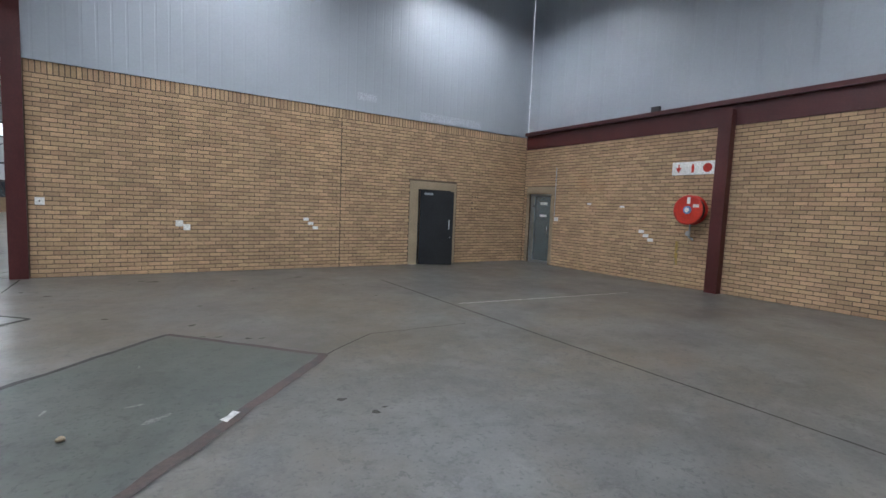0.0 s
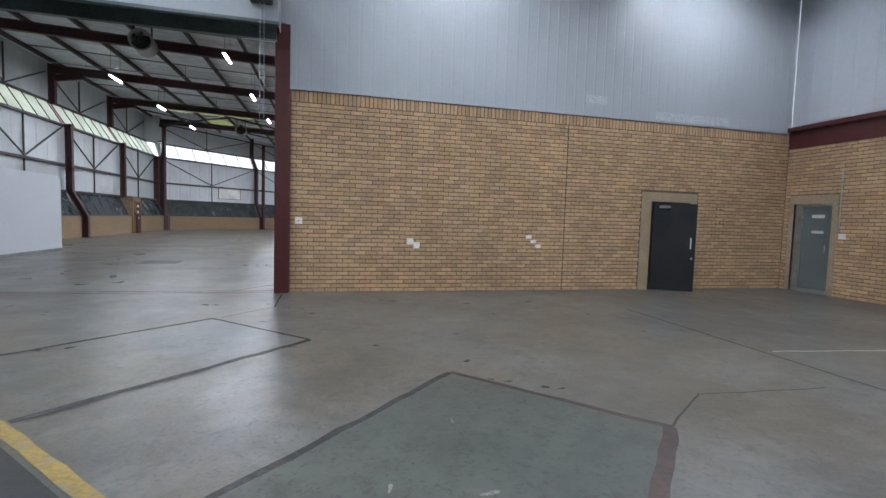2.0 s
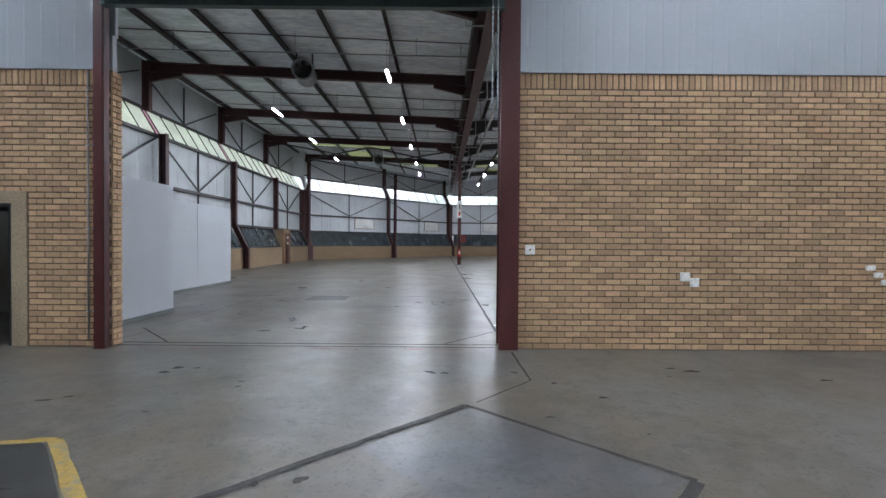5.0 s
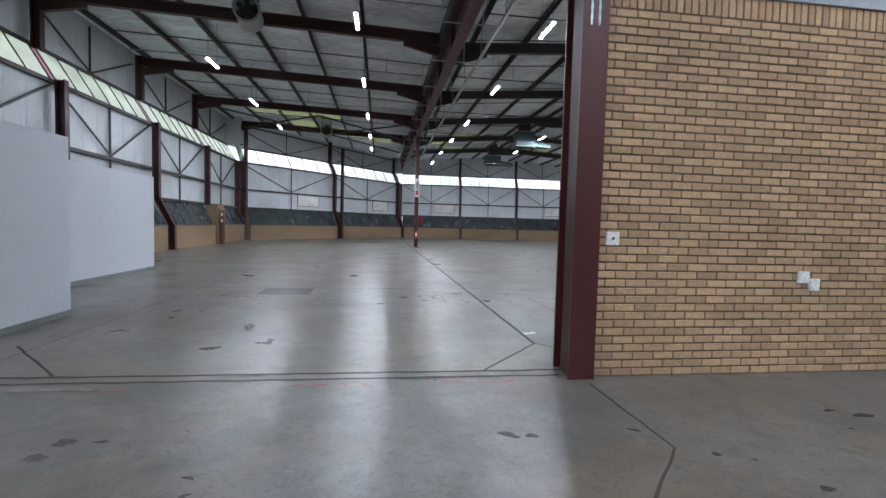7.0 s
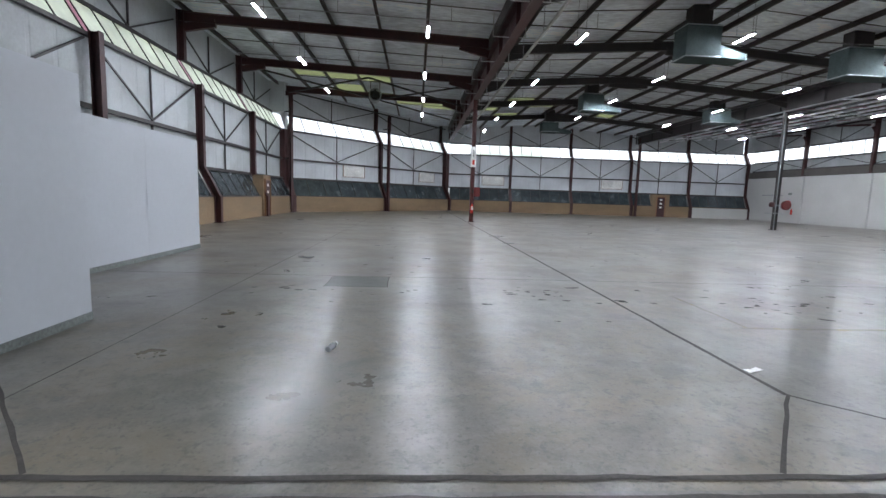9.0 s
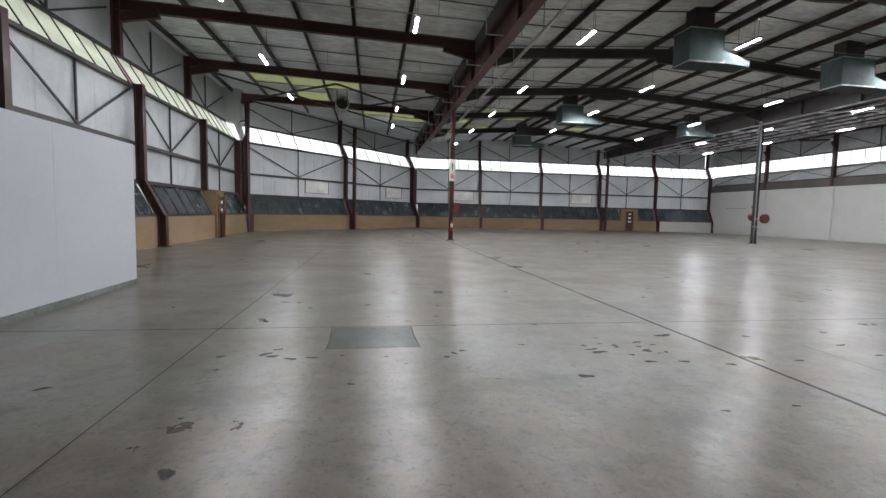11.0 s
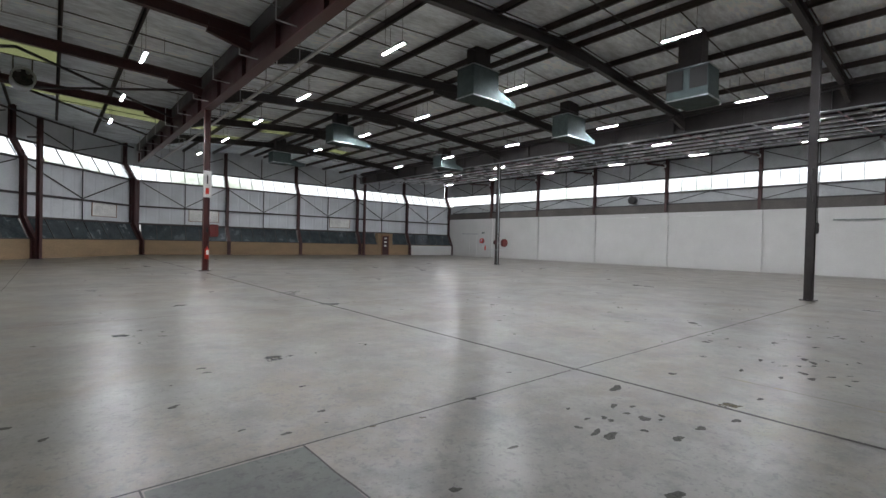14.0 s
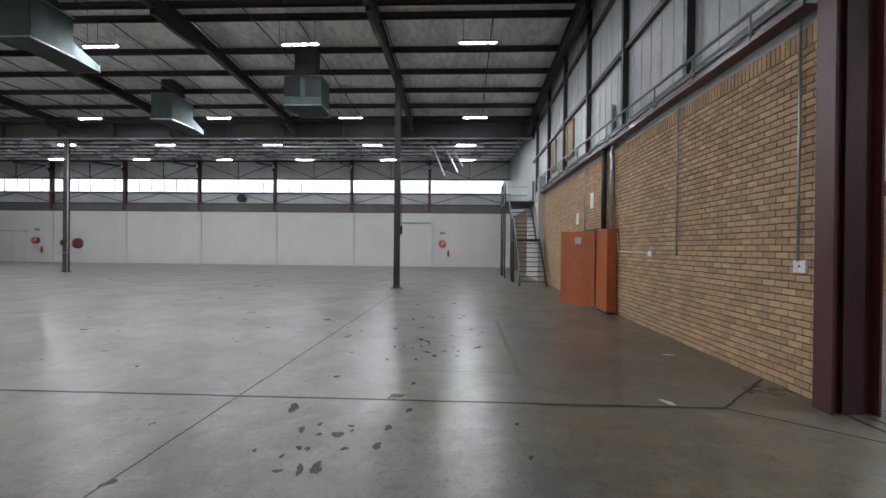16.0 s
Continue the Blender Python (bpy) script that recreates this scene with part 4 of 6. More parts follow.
def high_bay(x, y, z, proto=[]):
    m = Matrix.Translation((x, y, z))
    if proto:
        return copy_thing(proto[0], m)
    e = root("high_bay_lamp", m, "lit high-bay lamp with a bell reflector hung from the ceiling", "lamp", "high-bay lamps")
    bm = bmesh.new()
    n = 28
    prof = [(0.0, 0.27), (0.05, 0.24), (0.11, 0.17), (0.115, 0.18), (0.05, 0.25), (0.0, 0.28)]
    rings = [[bm.verts.new((r * math.cos(k * math.tau / n), r * math.sin(k * math.tau / n), h)) for k in range(n)] for h, r in prof]
    for r0, r1 in zip(rings, rings[1:] + rings[:1]):
        for k in range(n):
            bm.faces.new((r0[k], r0[(k + 1) % n], r1[(k + 1) % n], r1[k])).smooth = True
    part("reflector", bm, "reflector", e)
    bm = bmesh.new()
    lathe(bm, (0, 0, 0.092), (0, 0, 1), [(0, 0.16), (0.01, 0.16)], 24)
    part("led_panel", bm, "led_high", e)
    bm = bmesh.new()
    lathe(bm, (0, 0, 0.12), (0, 0, 1), [(0, 0.17), (0.26, 0.15), (0.37, 0.06)], 20)
    part("heat_sink", bm, "black", e)
    bm = bmesh.new()
    tube(bm, (0, 0, 0.48), (0, 0, 10.0 - z), 0.008, 6)
    part("hanger", bm, "dark_steel", e)
    proto[:] = [e]
    return e


for x, y in ((2.35, 9.9), (8.4, 9.9), (-4.05, 9.7), (-10.4, 9.7), (6.0, 4.5), (2.35, 5.2), (-4.05, 5.2), (-10.4, 5.2),
             (9.0, 0.0), (2.35, 0.0), (-4.05, 0.0), (-10.4, 0.0), (6.0, -5.0), (-2.0, -5.0)):
    high_bay(x, y, 7.9)

# ---- free columns ----


def post(x, y, top, label, paint="hall_red"):
    e = root("column", (x, y, 0), label, "column", "free columns of the hall")
    bm = bmesh.new()
    ibeam(bm, (0, 0, 0.02), (0, 0, top), 0.22, 0.24, (1, 0, 0), 0.025)
    part("shaft", bm, paint, e)
    bm = bmesh.new()
    box(bm, -0.2, 0.2, -0.2, 0.2, 0, 0.025)
    part("base_plate", bm, "dark_steel", e)
    return e


col_1 = post(XV1, 37.7, 7.25, "oxide-red steel column with a fire point fixed to it", "maroon")
col_2 = post(XV2, 38.4, 7.6, "dark steel column with a fire point fixed to it", "dark_steel")
col_3 = post(12.0, 18.5, 8.55, "dark steel column with a looped cable on it", "dark_steel")

# ---- portal of the big opening ----
p = root("portal_frame", (0, 0, 0), "oxide-red steel channel columns lining the big opening", "door frame", kind="structure")
bm = bmesh.new()
box(bm, -1.262, -0.985, 11.79, 11.815, 0, 5.2)
box(bm, -1.246, -1.0, 12.225, 12.25, 0, 5.2)
box(bm, -1.17, -1.0, 11.816, 12.224, 0, 5.2)
part("jamb", bm, "maroon", p)
bm = bmesh.new()
box(bm, -7.03, -7.0, 11.745, 11.865, 0, 5.2)
box(bm, -7.03, -6.9, 11.72, 11.745, 0, 5.2)
box(bm, -6.925, -6.9, 11.745, 11.865, 0, 5.2)
part("jamb", bm, "maroon", p)
bm = bmesh.new()
box(bm, -1.215, -1.172, 11.92, 12.12, 0, 5.0)
part("shutter_guide", bm, "hall_red", p)
bm = bmesh.new()
box(bm, -6.898, -6.885, 11.73, 11.80, 0, 5.0)
part("shutter_guide", bm, "hall_red", p)
s = root("roller_shutter", (0, 11.62, 5.12), "rolled-up grey steel roller shutter above the opening", "roller shutter")
bm = bmesh.new()
box(bm, -7.0, -1.16, -0.34, -0.325, -0.10, 0.62)
box(bm, -7.0, -1.16, -0.325, 0.22, 0.605, 0.62)
box(bm, -7.0, -6.985, -0.325, 0.22, -0.10, 0.605)
box(bm, -1.175, -1.16, -0.325, 0.22, -0.10, 0.605)
part("hood", bm, "clad", s, "pale folded steel hood")
bm = bmesh.new()
box(bm, -7.02, -1.14, -0.36, -0.30, -0.15, -0.095)
part("hood_lip", bm, "shutter", s, "grey-green lower lip")
bm = bmesh.new()
lathe(bm, (-6.96, -0.02, 0.2), (1, 0, 0), [(0, 0.25), (5.76, 0.25)], 26)
part("drum", bm, "shutter", s)
bm = bmesh.new()
box(bm, -6.88, -1.23, 0.06, 0.10, -0.26, 0.1)
box(bm, -6.88, -1.23, 0.03, 0.13, -0.29, -0.25)
part("curtain_edge", bm, "shutter", s)
boxpart("gear_box", (-1.62, -1.24, -0.52, -0.36, 0.16, 0.40), "black", s, "black chain gear box", 0.02)
bm = bmesh.new()
for k in range(52):
    for dx in (0.0, 0.07):
        z = 0.24 - 0.04 * k
        a = Vector((-1.45 + dx, -0.44, z))
        if k % 2:
            box(bm, a.x - 0.004, a.x + 0.004, a.y - 0.010, a.y + 0.010, z - 0.048, z)
        else:
            box(bm, a.x - 0.010, a.x + 0.010, a.y - 0.004, a.y + 0.004, z - 0.048, z)
tagged(part("hand_chain", bm, "galv", s, "thin steel hand chain"), kind="stuff")

# ---- partition boards inside the hall ----
e = root("partition", (-7.9, 12.2, 0), "white board partition with a grey skirting", "partition")
for dims, sk in (((-0.10, 0.0, 0.0, 2.95, 0.0, 2.72), (0.0, 0.012, 0.0, 2.95, 0, 0.09)), ((-1.92, -0.1, 2.85, 2.95, 0, 2.72), None)):
    boxpart("board", dims, "board", e)
    if sk:
        boxpart("skirting", sk, "skirt", e)
e = root("partition", (-9.8, 15.15, 0), "tall white board partition with a dark grey skirting", "partition")
for k in range(3):
    boxpart("board", (-0.10, 0.0, k * 2.28, (k + 1) * 2.28 - 0.003, 0, 2.72), "board", e)
boxpart("skirting", (0.0, 0.015, 0, 6.84, 0, 0.10), "skirt", e)

# ---- red beam and column on the side wall ----
e = root("wall_beam", (SX, 2, 3.62), "oxide-red steel beam along the side wall", "beam", kind="structure")
boxpart("web", (-0.02, 0.2, -10, 9.86, 0.0, 0.50), "maroon", e)
boxpart("flange", (-0.12, 0.2, -10, 9.86, 0.44, 0.54), "maroon", e)
boxpart("lug", (-0.12, -0.02, 5.25, 5.45, 0.54, 0.66), "dark_steel", e)
e = root("column", (SX, 5.65, 0), "oxide-red steel column against the brick side wall", "column")
bm = bmesh.new()
box(bm, -0.20, -0.01, -0.13, -0.11, 0, 3.95)
box(bm, -0.20, -0.01, 0.11, 0.13, 0, 3.95)
box(bm, -0.2, -0.18, -0.11, 0.11, 0, 3.95)
part("shaft", bm, "maroon", e)

# ---- bricks ----
brickwork(wall_cross, (OX1 + 0.14, WF + 0.013, 0), (1, 0, 0), (0, -1, 0), 11.35 - OX1 - 0.14, BRICK_TOP,
          [(DOOR_A[0] - 0.28 - OX1 - 0.14, DOOR_A[1] + 0.22 - OX1 - 0.14, 2.36)], near=(0.1, 2.4, 0.5, 2.2), rng_seed=3)
brickwork(wall_cross, (-14, WF + 0.013, 0), (1, 0, 0), (0, -1, 0), 14 + OX0, BRICK_TOP, [(14 + DOOR_L[0] - 0.2, 14 + DOOR_L[1] + 0.24, 2.25)], rng_seed=4)
brickwork(wall_cross, (20, WB_ - 0.013, 0), (-1, 0, 0), (0, 1, 0), 20 - OX1 - 0.14, 4.10, rng_seed=5, near=(18.4, 20.9, 0.3, 2.0))
brickwork(wall_cross, (OX0 + 0.012, WB_ - 0.01, 0), (0, -1, 0), (1, 0, 0), 0.2, BRICK_TOP, soldier=False, rng_seed=6)
brickwork(wall_side, (SX + 0.013, WF, 0), (0, -1, 0), (-1, 0, 0), 16.0, 3.62, [(WF - GD[1] - 0.12, WF - GD[0] + 0.12, 2.42)], soldier=False, rng_seed=7)

# ---- floor joints, infills, lines ----


def flat(bm, pts, z0, z1):
    v0 = [bm.verts.new((x, y, z0)) for x, y in pts]
    v1 = [bm.verts.new((x, y, z1)) for x, y in pts]
    bm.faces.new(v0[::-1]), bm.faces.new(v1)
    for k in range(len(pts)):
        bm.faces.new((v0[k], v0[(k + 1) % len(pts)], v1[(k + 1) % len(pts)], v1[k]))


def floor_strip(name, p, q, w, mat, label, z=0.004, wob=0.0):
    """A joint or painted line from p to q with slightly ragged sides."""
    rng = random.Random(int(abs(p[0] * 131 + p[1] * 17 + q[0])))
    p, q = Vector(p), Vector(q)
    n = max(2, int((q - p).length / 0.22))
    d = (q - p).normalized()
    s = Vector((-d.y, d.x))
    a, b = [], []
    for k in range(n + 1):
        c = p + (q - p) * (k / n) + s * rng.uniform(-wob, wob)
        a.append(c + s * (w / 2 * rng.uniform(0.8, 1.15)))
        b.append(c - s * (w / 2 * rng.uniform(0.8, 1.15)))
    bm = bmesh.new()
    for k in range(n):
        f = [bm.verts.new((*c, z)) for c in (b[k], b[k + 1], a[k + 1], a[k])]
        bm.faces.new(f)
    bmesh.ops.remove_doubles(bm, verts=bm.verts[:], dist=1e-4)
    for f in bm.faces:
        if f.normal.z < 0:
            f.normal_flip()
    return tagged(part(name, bm, mat), label, kind="structure")


def blob(name, x, y, rx, ry, mat, turn=0.0, z=0.005, seed=0, n=18):
    rng = random.Random(seed * 7 + int(abs(x * 100)) + int(abs(y * 10)))
    pts = []
    f1, f2, f3 = rng.uniform(0, 6), rng.uniform(0, 6), rng.uniform(0, 6)
    for k in range(n):
        a = k * math.tau / n
        r = 0.85 + 0.22 * math.sin(2 * a + f1) + 0.14 * math.sin(3 * a + f2) + 0.08 * math.sin(7 * a + f3)
        px_, py_ = rx * r * math.cos(a), ry * r * math.sin(a)
        pts.append((x + px_ * math.cos(turn) - py_ * math.sin(turn), y + px_ * math.sin(turn) + py_ * math.cos(turn)))
    return pts


def infill(name, pts, mat, label, z=0.004):
    bm = bmesh.new()
    f = bm.faces.new([bm.verts.new((x, y, z)) for x, y in pts])
    if f.normal.z < 0:
        f.normal_flip()
    return tagged(part(name, bm, mat), label, kind="structure")


infill("floor_patch_1", [(1.02, 6.68), (2.37, 5.22), (0.55, 3.28), (-0.93, 4.76)], "floor_dark", "dark smooth concrete infill in the slab")
floor_strip("floor_joint_1", (1.02, 6.70), (2.40, 5.20), 0.07, "rust_joint", "rusty raked joint round the infill", 0.008, 0.01)
floor_strip("floor_joint_2", (2.40, 5.20), (0.58, 3.28), 0.10, "rust_joint", "rusty raked joint round the infill", 0.008, 0.012)
floor_strip("floor_joint_3", (1.02, 6.70), (-0.90, 4.79), 0.07, "trench", "dark joint round the infill", 0.008, 0.012)
floor_strip("floor_joint_4", (2.40, 5.20), (3.16, 5.75), 0.02, "joint", "crack in the slab", 0.006, 0.01)
floor_strip("floor_joint_5", (3.16, 5.75), (4.6, 5.68), 0.012, "joint", "crack in the slab", 0.006, 0.01)
floor_strip("floor_joint_6", (5.15, -6), (5.15, 9.6), 0.028, "joint", "saw-cut slab joint", 0.006, 0.004)
floor_strip("floor_line_1", (5.3, 6.85), (9.3, 6.4), 0.02, "white", "thin worn white line on the floor", 0.006, 0.01)
floor_strip("floor_joint_7", (-1.86, 9.53), (-0.42, 8.16), 0.05, "trench", "dark joint round the infill", 0.008, 0.008)
floor_strip("floor_joint_8", (-0.42, 8.14), (-2.42, 6.13), 0.085, "trench", "wide dark filled trench joint", 0.008, 0.01)
floor_strip("floor_joint_9", (-1.86, 9.53), (-3.9, 7.56), 0.07, "trench", "dark filled trench joint", 0.008, 0.01)
infill("floor_bay", [(-14, 6.6), (-6.5, 8.36), (-5.15, 8.70), (-5.0, 8.58), (0.85, 2.55), (-6, -6), (-14, -6)], "floor_grey", "dark grey painted floor bay behind a yellow line", 0.003)
floor_strip("floor_line_2", (-12, 7.05), (-6.4, 8.44), 0.10, "yellow", "worn yellow line round the painted bay", 0.007, 0.004)
floor_strip("floor_line_3", (-6.45, 8.42), (-5.05, 8.74), 0.09, "yellow", "worn yellow line round the painted bay", 0.0075, 0.004)
floor_strip("floor_line_4", (-5.05, 8.72), (0.9, 2.65), 0.10, "yellow", "worn yellow line round the painted bay", 0.008, 0.006)
infill("floor_patch_2", [(-1.83, 9.46), (-0.48, 8.17), (-1.3, 7.4), (-1.9, 7.75), (-2.7, 8.62)], "floor_worn", "dark polished concrete patch between the trench joints", 0.005)
floor_strip("floor_joint_10", (-6.9, 12.14), (-1.2, 12.10), 0.05, "joint", "groove of the shutter threshold", 0.006, 0.012)
floor_strip("floor_joint_11", (-6.9, 11.95), (-1.3, 11.93), 0.045, "joint", "groove of the shutter threshold", 0.006, 0.014)
for k, (a, b) in enumerate(((-6.5, -5.35), (-4.1, -3.28), (-2.74, -1.8))):
    floor_strip("floor_line_%d" % (5 + k), (a, 11.81), (b, 11.76), 0.07, "red_line", "worn red line at the threshold", 0.006, 0.006)
floor_strip("floor_joint_12", (-1.13, 13.2), (-2.05, 12.14), 0.03, "joint", "dark slab joint", 0.006, 0.006)
floor_strip("floor_joint_13", (-1.15, 13.22), (0.0, 12.12), 0.03, "joint", "dark slab joint", 0.006, 0.006)
floor_strip("floor_joint_14", (-1.14, 13.2), (-1.14, 57.5), 0.05, "joint", "dark slab joint along the hall", 0.006, 0.004)
floor_strip("floor_joint_15", (-13, 18.25), (11.8, 18.25), 0.02, "joint", "dark saw-cut across the hall", 0.006, 0.003)
floor_strip("floor_joint_16", (-7.1, 12.3), (-7.1, 50), 0.012, "joint", "fine saw-cut along the hall", 0.006, 0.003)
floor_strip("floor_joint_17", (-1.1, 11.66), (-1.08, 10.33), 0.025, "joint", "crack in the slab", 0.006, 0.006)
floor_strip("floor_joint_18", (-1.08, 10.33), (-1.75, 9.6), 0.02, "joint", "crack in the slab", 0.006, 0.006)
floor_strip("floor_joint_19", (-7.34, 13.29), (-6.25, 12.17), 0.03, "joint", "dark slab joint", 0.006, 0.006)
for k in range(3):
    floor_strip("floor_joint_%d" % (20 + k), (-13, 25 + 6.5 * k), (31, 25 + 6.5 * k), 0.014, "joint", "dark saw-cut across the hall", 0.006, 0.003)
floor_strip("floor_line_8", (4.3, 15.13), (-0.1, 15.16), 0.08, "yellow_worn", "worn yellow line on the hall floor", 0.006, 0.01)
floor_strip("floor_line_9", (0.0, 15.2), (0.06, 17.0), 0.04, "yellow_worn", "worn yellow line on the hall floor", 0.006, 0.01)
infill("floor_patch_3", [(-5.68, 18.22), (-4.67, 18.22), (-4.67, 17.27), (-5.68, 17.27)], "floor_dark", "square dark concrete infill in the slab", 0.005)
for k, (a, b) in enumerate((((-5.69, 18.24), (-5.68, 17.25)), ((-5.7, 17.26), (-4.65, 17.27)), ((-4.66, 17.25), (-4.67, 18.24)))):
    floor_strip("floor_joint_%d" % (23 + k), a, b, 0.014, "joint", "ragged edge of the square infill", 0.008, 0.012)

# rubber marks and spills on the slab
bm = bmesh.new()
rng = random.Random(11)
SPOTS = ((-6.3, 17.13, .10), (-6.22, 17.05, .09), (-6.01, 16.95, .09), (-5.8, 16.97, .08), (-6.2, 17.29, .06), (-5.5, 17.01, .04), (-4.3, 17.01, .06), (-4.19, 17.09, .06),
         (-4.4, 16.89, .05), (-5.04, 16.94, .04), (-4.85, 16.7, .03), (-2.68, 17.03, .09), (-2.33, 17.16, .06), (-1.97, 17.27, .09), (-1.84, 17.15, .05), (-1.86, 16.86, .05),
         (-4.95, 18.79, .04), (-4.69, 18.52, .05), (-4.26, 18.8, .05), (-6.15, 19.48, .05), (-6.38, 19.91, .06), (-6.6, 19.96, .09), (-1.44, 17.54, .16), (-2.06, 17.09, .05),
         (-2.34, 17.09, .06), (-2.48, 17.24, .05), (-2.32, 16.8, .06), (-2.65, 16.92, .14), (-2.71, 17.18, .05), (-2.38, 15.34, .06), (-1.71, 15.37, .05), (-1.93, 18.64, .05),
         (-6.35, 14.9, .09))
spots = list(SPOTS)
for _ in range(150):
    spots.append((rng.uniform(-8.5, 9), rng.uniform(16, 34), rng.uniform(0.02, 0.07)))
for _ in range(50):
    spots.append((rng.gauss(2.3, 1.6), rng.gauss(16.6, 0.6), rng.uniform(0.03, 0.11)))
for _ in range(26):
    spots.append((rng.uniform(-6, 9), rng.uniform(6.5, 11.5), rng.uniform(0.02, 0.06)))
spots += [(-5.28, 10.76, .10), (-5.33, 10.56, .09), (-5.05, 10.75, .06), (-2.22, 10.63, .11), (-2.05, 10.6, .08), (0.95, 10.74, .12), (0.75, 10.86, .07), (-1.22, 10.63, .05), (-4.29, 10.23, .05),
          (1.3, 7.04, .07), (1.37, 6.44, .05), (1.52, 6.36, .05), (1.81, 6.16, .06), (1.95, 6.1, .05), (2.3, 3.7, .05), (2.15, 4.04, .06), (2.4, 3.75, .04), (-4.0, 11.8, .09), (-2.6, 11.82, .08), (-5.9, 9.6, .08), (-5.75, 9.7, .06), (-3.3, 8.1, .09), (-3.0, 8.15, .08), (2.3, 10.4, .1), (3.6, 10.5, .09), (1.5, 8.2, .05)]
for i, (x, y, r) in enumerate(spots):
    pts = blob("mark", x, y, r * rng.uniform(0.65, 1.0), r * rng.uniform(0.35, 0.65), "", rng.uniform(-0.6, 0.6), seed=i)
    f = bm.faces.new([bm.verts.new((a, b, 0.0058)) for a, b in pts])
    if f.normal.z < 0:
        f.normal_flip()
tagged(part("floor_marks", bm, "rubber"), "dark rubber marks and dried spills on the concrete", "stain", kind="stuff")

bm = bmesh.new()
for i, (x, y, r) in enumerate(((0.73, 4.65, 0.07), (0.83, 4.31, 0.09), (0.92, 4.36, 0.06), (0.17, 4.81, 0.05), (0.75, 5.6, 0.04))):
    f = bm.faces.new([bm.verts.new((a, b, 0.0062)) for a, b in blob("scuff", x, y, r, r * 0.35, "", 0.4 * i, seed=40 + i)])
    if f.normal.z < 0:
        f.normal_flip()
tagged(part("floor_scuffs", bm, "scuff"), "pale plaster scuffs on the dark infill", "stain", kind="stuff")
bm = bmesh.new()
bmesh.ops.create_icosphere(bm, subdivisions=2, radius=0.028)
for v in bm.verts:
    v.co *= 1 + 0.18 * math.sin(v.co.x * 90 + v.co.y * 70)
    v.co.z *= 0.6
pebble = part("pebble", bm, "plaster")
pebble.location = (0.33, 4.26, 0.018)
tagged(pebble, "small sandy lump lying on the dark infill", "pebble")

# ---- doors ----


def pull(parent, at, axis_u, out, h=0.2, mat="chrome"):
    """A D handle on two studs."""
    bm = bmesh.new()
    a, o = Vector(at), Vector(out)
    z = Vector((0, 0, h / 2))
    tube(bm, a - z + o * 0.05, a + z + o * 0.05, 0.014, 8)
    tube(bm, a - z * 0.92, a - z * 0.92 + o * 0.05, 0.008, 8)
    tube(bm, a + z * 0.92, a + z * 0.92 + o * 0.05, 0.008, 8)
    part("handle", bm, mat, parent, "bright pull handle")


d = root("door_1", (DOOR_A[0], WF, 0), "black painted door standing ajar in a plaster surround", "door", kind="structure")
for dims in ((-0.27, 0.0, -0.012, 0.06, 0, 2.36), (1.10, 1.30, -0.012, 0.06, 0, 2.36), (0, 1.10, -0.012, 0.06, 2.14, 2.36)):
    boxpart("surround", dims, "plaster", d)
for dims in ((0, 0.05, 0.0, 0.16, 0, 2.14), (1.05, 1.10, 0.0, 0.16, 0, 2.14), (0.05, 1.05, 0.0, 0.16, 2.09, 2.14)):
    boxpart("frame", dims, "black_door", d)
leaf = boxpart("leaf", (0, 0.96, -0.045, 0, 0.01, 2.09), "black_door", d, "black painted leaf", 0.003)
leaf.matrix_local = pose(0.06, -0.01, 0, 0, 0, -27)
pull(leaf, (0.84, -0.046, 1.16), None, (0, -1, 0), 0.26, "white")
bm = bmesh.new()
tube(bm, (0.88, -0.045, 0.80), (0.88, -0.065, 0.80), 0.025, 12)
part("lock", bm, "chrome", leaf, "bright lock cylinder")
boxpart("door_closer", (0.12, 0.36, -0.10, -0.046, 1.98, 2.04), "galv", leaf, "grey door closer", 0.004)
boxpart("backing", (-0.02, 1.12, 0.24, 0.26, 0, 2.2), "black", d)

d = root("door_2", (SX, GD[0], 0), "aluminium framed glass door with notices, closed", "door", kind="structure")
for dims in ((-0.012, 0.06, -0.12, 0.0, 0, 2.42), (-0.012, 0.06, 0.94, 1.06, 0, 2.42), (-0.012, 0.06, 0, 0.94, 2.2, 2.42)):
    boxpart("surround", dims, "plaster", d)
for dims in ((0.05, 0.11, 0, 0.05, 0, 2.2), (0.05, 0.11, 0.76, 0.94, 0, 2.2), (0.05, 0.11, 0.05, 0.76, 2.14, 2.2), (0.05, 0.11, 0.05, 0.76, 0.0, 0.09)):
    boxpart("frame", dims, "galv", d, "", 0.003)
boxpart("pane", (0.075, 0.085, 0.05, 0.76, 0.09, 2.14), "door_glass", d, "smoky door glass")
boxpart("notice", (0.066, 0.072, 0.22, 0.52, 1.86, 1.94), "white", d)
boxpart("notice", (0.066, 0.072, 0.22, 0.52, 1.48, 1.55), "white", d)
pull(d, (0.05, 0.12, 1.05), None, (-1, 0, 0), 0.32)
boxpart("backing", (0.6, 0.62, -0.4, 1.4, 0, 2.6), "sheet", d)

